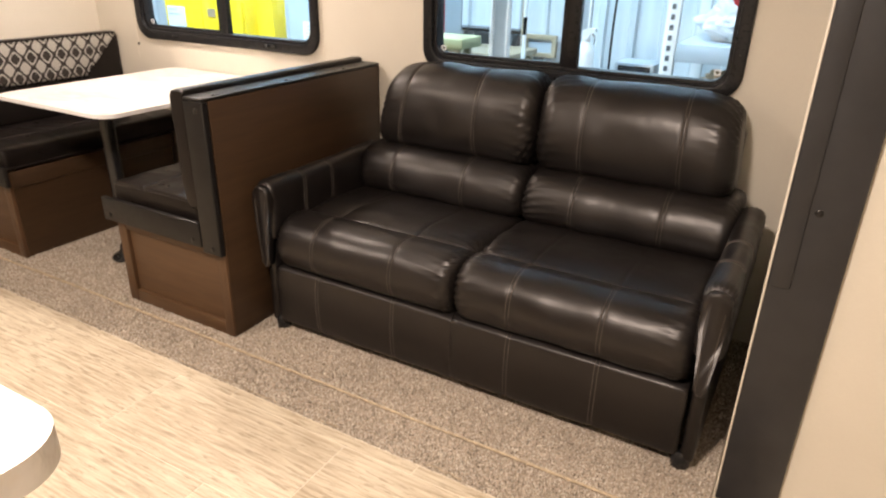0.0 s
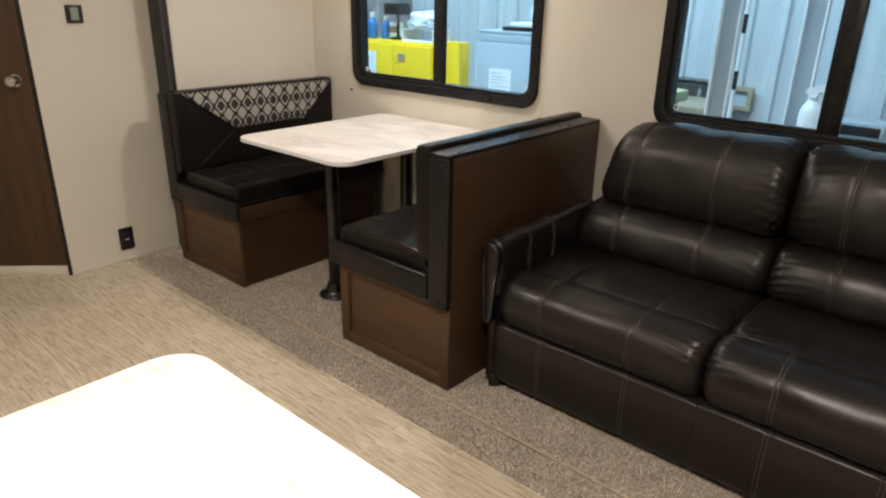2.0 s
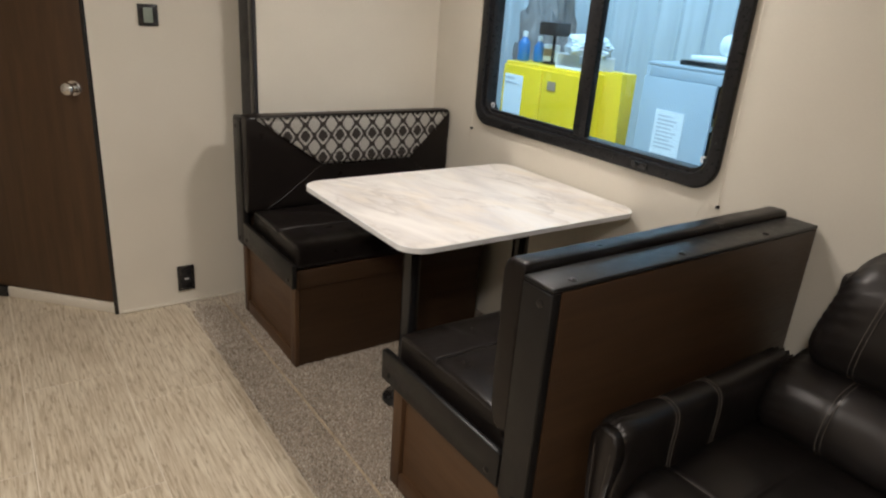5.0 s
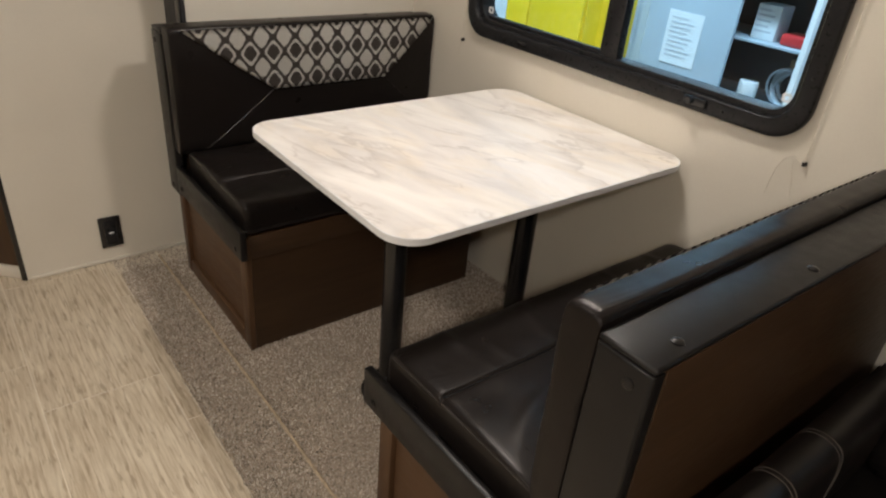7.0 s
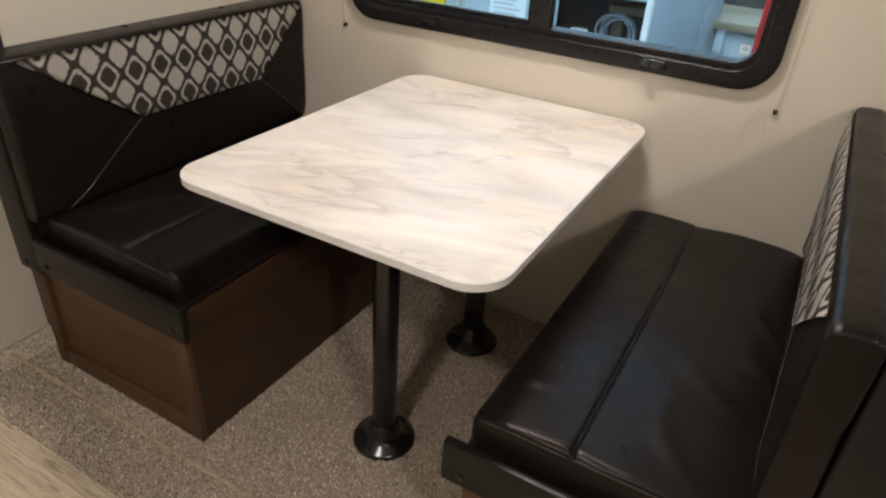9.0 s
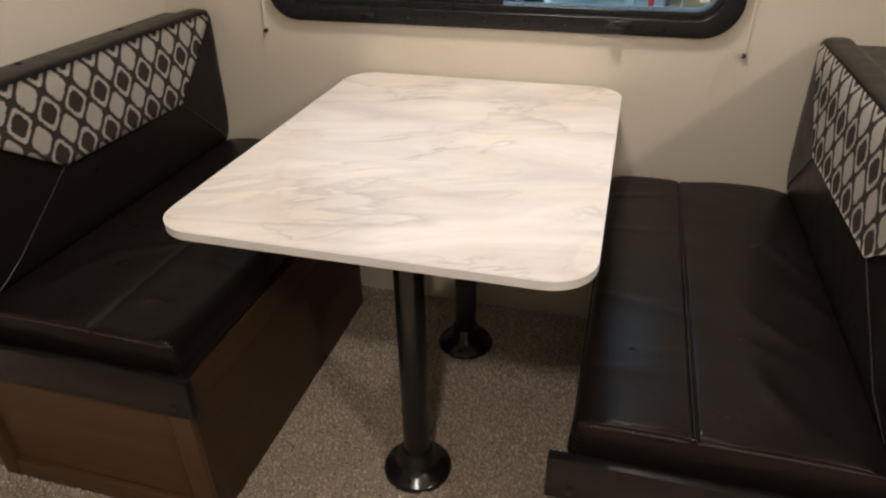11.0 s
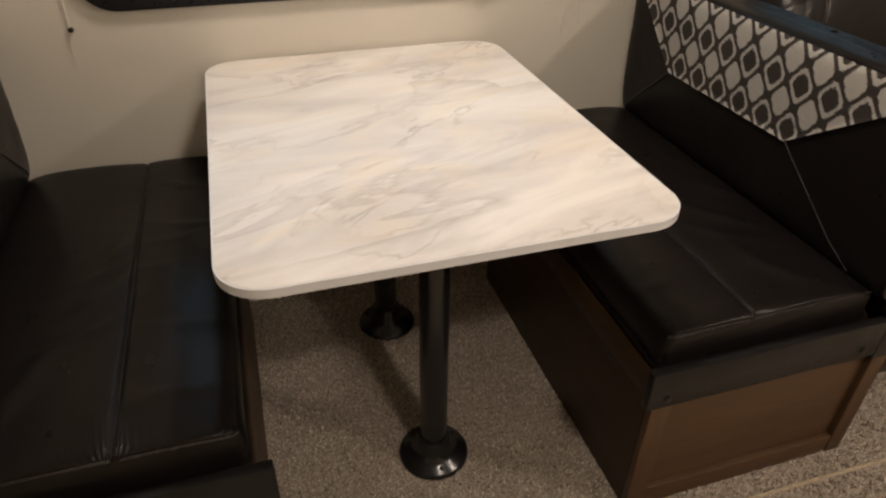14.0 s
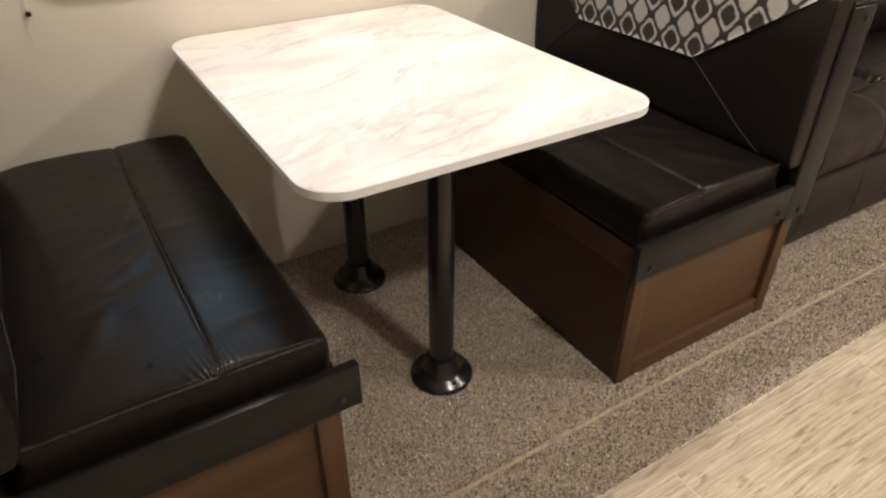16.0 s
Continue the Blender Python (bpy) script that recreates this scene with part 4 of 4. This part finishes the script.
bottle("detergent_bottle", (-4.74, 3.98, 0.951), 0.21, 0.045, BLUE, WHITE, "blue plastic bottle with a white cap")
bottle("detergent_bottle", (-4.66, 4.06, 0.951), 0.18, 0.04, BLUE, WHITE, "blue plastic bottle with a white cap")
_b = thing("small_carton", "small printed carton beside the blue bottles", "box", at=(-4.60, 4.10, 0.951))
part("carton", turned(box(-0.05, 0.05, -0.035, 0.035, 0, 0.13, 0.003), pose(-4.585, 4.115, 0.9515, 0, 0, 14)), PAPER, _b)
part("print_band", turned(box(-0.044, 0.03, -0.0365, -0.0352, 0.05, 0.10), pose(-4.585, 4.115, 0.9515, 0, 0, 14)), CARD, _b, "brown printed band")
_b = thing("desk_lamp", "dark boxy lamp on a thin stand", "lamp", at=(-4.50, 4.05, 0.951))
part("foot", box(-4.55, -4.45, 4.0, 4.1, 0.951, 0.97, 0.004), BLACK, _b)
part("stem", lathe([(0.012, 0.97), (0.012, 1.15)], (-4.50, 4.05, 0), "z", 12), BLACK, _b)
part("head", box(-4.60, -4.42, 3.98, 4.12, 1.15, 1.24, 0.01), BLACK, _b)
_b = thing("storage_tray", "white plastic tray on the yellow cabinet", "tray", at=(-4.16, 4.03, 0.951))
part("tray_wall", ring_plate([(x, z) for x, z in rounded_rect(-4.33, -3.99, 0.951, 1.05, 0.01, 3)], [(x, z) for x, z in rounded_rect(-4.32, -4.0, 0.958, 1.045, 0.008, 3)], 3.92, 4.14, 0), WHITE, _b)
part("tray_floor", box(-4.32, -4.0, 3.93, 4.13, 0.9585, 0.966), WHITE, _b)
crumple((-4.15, 4.03, 1.046), (0.19, 0.11, 0.075), 3.1, "plastic_bag", "crumpled white plastic bag on a tray", "bag", BAG)
crumple((-5.25, 4.68, GZ), (0.36, 0.26, 1.30), 8.4, "covered_bundle", "tall grey covered bundle by the ribbed wall", "bundle", plain("grey_cloth", (0.17, 0.155, 0.145), 0.8, 0, 0.2, 6, 0.3), 0.8)

gc = thing("steel_cabinet", "open grey steel cabinet with shelves and a taped notice", "cabinet", at=(-3.15, 4.3, GZ))
part("back_panel", box(-3.64, -2.40, 4.50, 4.51, GZ, 1.05), GREY_SHADE, gc, smooth=False)
part("side_panel", box(-3.64, -3.62, 4.05, 4.499, GZ, 1.05, 0.002), GREY, gc)
part("side_panel", box(-2.42, -2.40, 4.05, 4.499, GZ, 1.05, 0.002), GREY, gc)
part("cabinet_top", box(-3.64, -2.40, 4.05, 4.51, 1.0505, 1.07, 0.003), GREY, gc)
for z in (-0.2, 0.12, 0.425, 0.735):
    part("shelf", box(-3.618, -2.422, 4.07, 4.498, z - 0.012, z, 0.002), GREY, gc)
part("header", box(-3.62, -2.42, 4.052, 4.07, 0.985, 1.0495, 0.002), GREY, gc)
_dl = part("door", box(-3.635, -3.12, 4.028, 4.048, GZ + 0.04, 0.985, 0.004), GREY, gc)
_n = part("notice", box(-3.50, -3.29, 4.0245, 4.0275, 0.53, 0.80), PAPER, _dl, "white printed notice", smooth=False)
bars(_dl, -3.475, -3.32, 4.0244, 0.56, 0.775, 9)
_dr = part("door", turned(box(0, 0.50, -0.01, 0.01, GZ + 0.04, 1.045, 0.004), pose(-2.415, 4.04, 0, 0, 0, -105)), GREY, gc)
part("door_edge", turned(box(0.495, 0.515, -0.014, 0.014, GZ + 0.04, 1.045, 0.003), pose(-2.415, 4.04, 0, 0, 0, -105)), WHITE, _dr)
_s = thing("printed_carton", "white printed carton on a cabinet shelf", "box", at=(-3.03, 4.2, 0.735))
part("carton", box(-3.09, -2.97, 4.14, 4.26, 0.7355, 0.90, 0.003), PAPER, _s)
bars(_s, -3.08, -2.985, 4.1398, 0.76, 0.885, 5)
mesh_thing("red_case", box(-2.93, -2.80, 4.12, 4.25, 0.7355, 0.79, 0.012), RED, "small red plastic case on a cabinet shelf", "case")
bottle("cleaner_bottle", (-2.87, 4.33, 0.7355), 0.26, 0.04, BLUE, WHITE, "blue plastic bottle on a cabinet shelf")
mesh_thing("tape_roll", lathe([(0.02, 0), (0.05, 0), (0.05, 0.05), (0.02, 0.05)], (-2.75, 4.25, 0.7355), "z", 24), CARD, "brown tape roll on a cabinet shelf", "tape")
mesh_thing("white_tin", lathe([(0.045, 0), (0.048, 0.004), (0.048, 0.10), (0.045, 0.105)], (-3.03, 4.16, 0.4255), "z", 26), WHITE, "white tin on a cabinet shelf", "tin")


def coil(at, n, r, mat, label):
    rng = random.Random(5)
    bm = bmesh.new()
    for k in range(n):
        c = Vector((at[0] + rng.uniform(-0.02, 0.02), at[1] + rng.uniform(-0.02, 0.02), at[2] + r * 0.95 + 0.012 + k * 0.002))
        rr, ph = r * rng.uniform(0.75, 1.0), rng.uniform(0, 6)
        tilt = rng.uniform(-0.35, 0.35)
        pts = [c + Vector((rr * math.cos(a + ph), tilt * rr * math.cos(a), rr * math.sin(a + ph))) for a in np.linspace(0, 2 * math.pi, 25)]
        tube(pts, 0.007, 6, bm)
    return mesh_thing("cable_coil", bm, mat, label, "cable")


coil((-2.84, 4.19, 0.4255), 9, 0.095, GALV, "coil of grey cable on a cabinet shelf")
_t = thing("document_tray", "dark tray of papers on the steel cabinet", "tray", at=(-3.15, 4.25, 1.07))
part("tray_base", box(-3.45, -2.62, 4.10, 4.42, 1.0705, 1.10, 0.005), BLACK, _t)
part("papers", box(-3.40, -2.68, 4.13, 4.39, 1.1005, 1.13, 0.004), PAPER, _t)
_r = thing("rolled_cloth", "rolled cream cloth with a black strap on the cabinet", "cloth roll", at=(-2.95, 4.27, 1.131))
part("roll", lathe([(0.0, -0.30), (0.055, -0.30), (0.066, -0.27), (0.064, -0.1), (0.068, 0.05), (0.062, 0.25), (0.055, 0.29), (0.0, 0.29)], (-2.98, 4.27, 1.198), "x", 22), BAG, _r)
part("strap", lathe([(0.0685, -0.012), (0.071, -0.010), (0.071, 0.010), (0.0685, 0.012)], (-2.92, 4.27, 1.198), "x", 22), BLACK, _r)



def column(x0, x1, y):
    c = thing("steel_column", "grey steel column with bright flange edges in the hall", "column", "hall columns", at=((x0 + x1) / 2, y, GZ))
    part("web", box(x0 + 0.012, x1 - 0.012, y + 0.01, y + 0.03, GZ, 4.39, 0.002), GALV, c)
    for x in (x0, x1 - 0.0115):
        part("flange", box(x, x + 0.0115, y - 0.012, y + 0.031, GZ, 4.39, 0.002), WHITE, c)


column(-1.502, -1.405, 3.13)
column(-1.315, -1.205, 3.8)
_w = thing("timber_stool", "timber stool with an olive seat in the hall", "stool", at=(-1.86, 3.4, GZ))
part("seat", box(-2.06, -1.74, 3.28, 3.52, 0.80, 0.86, 0.012), GREEN, _w, "olive seat")
part("apron", box(-2.03, -1.77, 3.30, 3.32, 0.73, 0.799, 0.003), PALE_WOOD, _w)
for x in (-2.0, -1.80):
    for y in (3.34, 3.46):
        part("leg", box(x - 0.018, x + 0.018, y - 0.018, y + 0.018, GZ, 0.7995, 0.003), PALE_WOOD, _w)
_w = thing("sorting_table", "low timber table by the hall wall", "table", at=(-2.4, 4.6, GZ))
part("tabletop", box(-2.95, -1.95, 4.36, 4.9, 0.60, 0.64, 0.004), PALE_WOOD, _w)
for x in (-2.9, -2.0):
    for y in (4.42, 4.84):
        part("leg", box(x - 0.03, x + 0.03, y - 0.03, y + 0.03, GZ, 0.5995, 0.004), PALE_WOOD, _w)
_w = thing("framed_panel", "timber-framed grey panel on the hall wall", "panel", at=(-2.0, 5.08, 0.6))
part("panel_sheet", box(-2.105, -1.905, 5.09, 5.11, 0.585, 0.685), GREY, _w, smooth=False)
part("panel_frame", ring_plate(rounded_rect(-2.14, -1.87, 0.55, 0.72, 0.006, 2), rounded_rect(-2.105, -1.905, 0.585, 0.685, 0.004, 2), 5.07, 5.115, 0.003), PALE_WOOD, _w)


def stick(x, y, colours, label):
    st = thing("marking_pole", label, "pole", at=(x, y, GZ))
    z, k = GZ, 0
    while z < 1.9:
        part("pole_band", lathe([(0.012, z), (0.012, min(1.9, z + 0.10))], (x, y, 0), "z", 12), colours[k % len(colours)], st)
        z, k = z + 0.1, k + 1


_w = thing("wall_shelf", "dark shelf board bracketed to the hall wall", "shelf", at=(-2.4, 5.05, 0.74))
part("shelf_board", box(-2.70, -2.14, 4.93, 5.115, 0.725, 0.75, 0.003), BLACK, _w)
for x in (-2.62, -2.22):
    part("shelf_bracket", box(x - 0.012, x + 0.012, 4.96, 5.115, 0.62, 0.7245, 0.003), GALV, _w)
_w = thing("hanging_cable", "thin black cable hanging down to a grey bench", "cable", at=(-1.115, 3.95, 0.5855))
part("cable_run", tube(smooth_line([(-1.115, 3.95, 0.5885), (-1.118, 3.952, 0.9), (-1.11, 3.955, 1.3), (-1.118, 3.95, 2.2), (-1.115, 3.95, 4.39)], 6), 0.0075, 8), BLACK, _w)
stick(-1.60, 3.80, (WHITE, WHITE, BLACK), "white pole with black bands standing in the hall")
stick(-2.13, 3.75, (RED,), "red pole standing in the hall")
stick(-2.10, 4.95, (PALE_WOOD,), "timber pole standing in the hall")
_w = thing("work_table", "small grey work table outside the window", "table", at=(-1.05, 3.5, GZ))
part("tabletop", box(-1.30, -0.80, 3.30, 3.70, 0.645, 0.675, 0.005), GREY, _w)
for x in (-1.26, -0.84):
    for y in (3.34, 3.66):
        part("leg", box(x - 0.02, x + 0.02, y - 0.02, y + 0.02, GZ, 0.6445, 0.003), GALV, _w)
bottle("spray_bottle", (-1.125, 3.5, 0.6755), 0.25, 0.05, WHITE, WHITE, "white spray bottle on a work table", True)
mesh_thing("rag", turned(box(-0.09, 0.09, -0.03, 0.03, 0, 0.025, 0.01), pose(-0.96, 3.42, 0.6755, 0, 0, -12)), BAG, "folded white cloth on a work table", "cloth")
_w = thing("side_bench", "grey bench in the hall", "bench", at=(-1.0, 4.1, GZ))
part("bench_top", box(-1.32, -0.78, 3.86, 4.34, 0.555, 0.585, 0.004), GREY, _w)
for x in (-1.29, -0.81):
    part("bench_side", box(x - 0.015, x + 0.015, 3.88, 4.32, GZ, 0.5545, 0.003), GREY, _w)
_w = thing("equipment_box", "black equipment box with a dark front", "box", at=(-0.97, 4.05, 0.5855))
part("case", box(-1.09, -0.86, 3.98, 4.2, 0.5855, 0.72, 0.008), GALV, _w)
part("front", box(-1.07, -0.88, 3.973, 3.979, 0.60, 0.705, 0.002), BLACK, _w)

rack = thing("storage_rack", "white perforated-post storage rack with loaded shelves", "rack", at=(-0.2, 4.1, GZ))
for x, y in ((-0.75, 3.58), (0.45, 3.58), (-0.75, 4.5), (0.45, 4.5)):
    po = part("rack_post", box(x, x + 0.065, y, y + 0.05, GZ, 2.2, 0.003), WHITE, rack)
    if y < 4 and x < 0:
        for k in range(22):
            z = 0.35 + 0.05 * k
            # Slots are dark plates on the post, not cut holes; their shade is painted.
            part("slot", box(x + 0.022, x + 0.042, y - 0.0012, y + 0.0008, z, z + 0.026), GREY_SHADE, po, smooth=False)
for z in (0.05, 0.80, 1.5):
    part("rack_beam", box(-0.684, 0.449, 3.585, 3.625, z, z + 0.09, 0.004), GREY, rack)
    part("rack_deck", box(-0.684, 0.449, 3.626, 4.54, z + 0.06, z + 0.085), GREY, rack, smooth=False)
crumple((-0.40, 3.92, 0.886), (0.20, 0.18, 0.13), 5.2, "wrapped_bundle", "film-wrapped white bundle on the rack", "bundle", BAG)
crumple((-0.36, 3.80, 1.06), (0.12, 0.06, 0.04), 6.2, "red_bundle", "red cloth bundle on top of white film", "bundle", RED)
mesh_thing("cardboard_box", box(-0.66, -0.08, 3.66, 4.30, 0.1355, 0.60, 0.004), CARD, "brown cardboard box on the rack", "box")
crumple((-0.36, 3.95, 0.601), (0.24, 0.2, 0.07), 2.2, "paper_bundle", "brown paper bundle on a cardboard box", "bundle", CARD)

# ---- carpet ----


def hump(x, y):
    """Height of the carpet's ground: it dips to the floor at the aisle, with a soft hollow along the taped seam."""
    edge = min(1.0, max(0.0, (y - 1.195) / 0.03))
    return 0.0005 + 0.0055 * edge ** 0.5 + 0.0012 * noise.noise(Vector((x * 6, y * 6, 0)))


def carpet():
    c = thing("carpet", "beige and brown speckled carpet with a tan taped seam", "carpet", kind="structure")
    bm = bmesh.new()
    xs, ys = np.linspace(-3.642, 0.118, 190), np.linspace(1.197, 2.352, 60)
    grid = [[bm.verts.new((x, y + (0.0035 * noise.noise(Vector((x * 14, 3, 0))) if y < 1.2 else 0), hump(x, y))) for x in xs] for y in ys]
    for j in range(len(ys) - 1):
        for i in range(len(xs) - 1):
            xm = (xs[i] + xs[i + 1]) / 2
            if ys[j + 1] > YS - 0.02 and (xm < XL + 0.012 or xm > XR - 0.014):
                continue
            bm.faces.new((grid[j][i], grid[j][i + 1], grid[j + 1][i + 1], grid[j + 1][i]))
    bmesh.ops.delete(bm, geom=[v for v in bm.verts if not v.link_faces], context="VERTS")
    part("backing", bm, CARPET_BASE, c, "", "all")
    rng = np.random.default_rng(4)
    for name, lo, hi, count, mat in (("pile", 1.352, 2.35, 200000, CARPET), ("flap_pile", 1.193, 1.352, 38000, CARPET_FLAP)):
        x, y = rng.uniform(-3.64, 0.11, count), rng.uniform(lo, hi, count)
        ok = (y < YS - 0.02) | ((x > XL + 0.012) & (x < XR - 0.014))
        ok &= np.abs(y - 1.352 - 0.004 * np.sin(x * 2.1)) > 0.0045
        x, y = x[ok], y[ok]
        n = len(x)
        a, lean = rng.uniform(0, 2 * np.pi, n), rng.uniform(0.001, 0.005, n)
        w, h = rng.uniform(0.0009, 0.0019, n), rng.uniform(0.004, 0.0085, n)
        z = 0.0045 * np.clip((y - 1.19) / 0.03, 0.05, 1) ** 0.5
        dx, dy = np.cos(a) * w, np.sin(a) * w
        lx, ly = np.cos(a + 1.3) * lean, np.sin(a + 1.3) * lean
        v = np.empty((n, 4, 3))
        v[:, 0] = np.stack([x - dx, y - dy, z], 1)
        v[:, 1] = np.stack([x + dx, y + dy, z], 1)
        v[:, 2] = np.stack([x + dx * 0.9 + lx, y + dy * 0.9 + ly, z + h], 1)
        v[:, 3] = np.stack([x - dx * 0.9 + lx, y - dy * 0.9 + ly, z + h], 1)
        me = bpy.data.meshes.new(name)
        me.from_pydata(v.reshape(-1, 3).tolist(), [], np.arange(n * 4).reshape(-1, 4).tolist())
        me.materials.append(mat)
        pile = new(name, me)
        pile.parent = c
        tagged(pile, "", "", "", "stuff")
    c.location.z = -0.008
    part("taped_seam", tube([(x, 1.352 + 0.004 * math.sin(x * 2.1), 0.0062 + 0.001 * math.sin(x * 9)) for x in np.linspace(-3.6, 0.10, 120)], 0.0044, 6), BINDING, c, "tan seam tape")
    # loose backing threads along the cut edge
    rng2 = random.Random(8)
    x = -3.55
    while x < -0.05:
        n = rng2.uniform(0.07, 0.24)
        pts = [(x + n * k / 6, 1.197 + rng2.uniform(-0.004, 0.006), 0.0115 + rng2.uniform(-0.001, 0.0015)) for k in range(7)]
        part("loose_thread", tube(smooth_line(pts, 4), 0.0011, 5), BINDING, c, "orange loose thread")
        x += n + rng2.uniform(0.03, 0.3)


carpet()

# ---- vinyl planks ----
_floor = bpy.data.objects["floor"]
PL, PW, PG = 0.667, 0.30, 0.0034


def plank_mesh(width, length=PL):
    return finish("plank", box(PG / 2, length - PG / 2, PG / 2, width - PG / 2, -0.0035, 0.0, 0.0008, 1), PLANK)


_strip, _mesh = plank_mesh(0.042), plank_mesh(PW)
_starts = (0.22, 0.0, 0.44, 0.22, 0.5, 0.28, 0.06, 0.44, 0.2, 0.55)
for j in range(10):
    ya = 1.155 - PW * j
    for i in range(-8, 5):
        xa = -0.95 + _starts[j] + PL * i
        if xa < -5.66 or xa > 1.5:
            continue
        ob = new("plank", _mesh if j else _strip)
        if xa + PL > 1.62:
            ob.data = plank_mesh(PW if j else 0.042, 1.62 - xa)
        ob.parent = _floor
        ob.location = (xa, ya, 0)
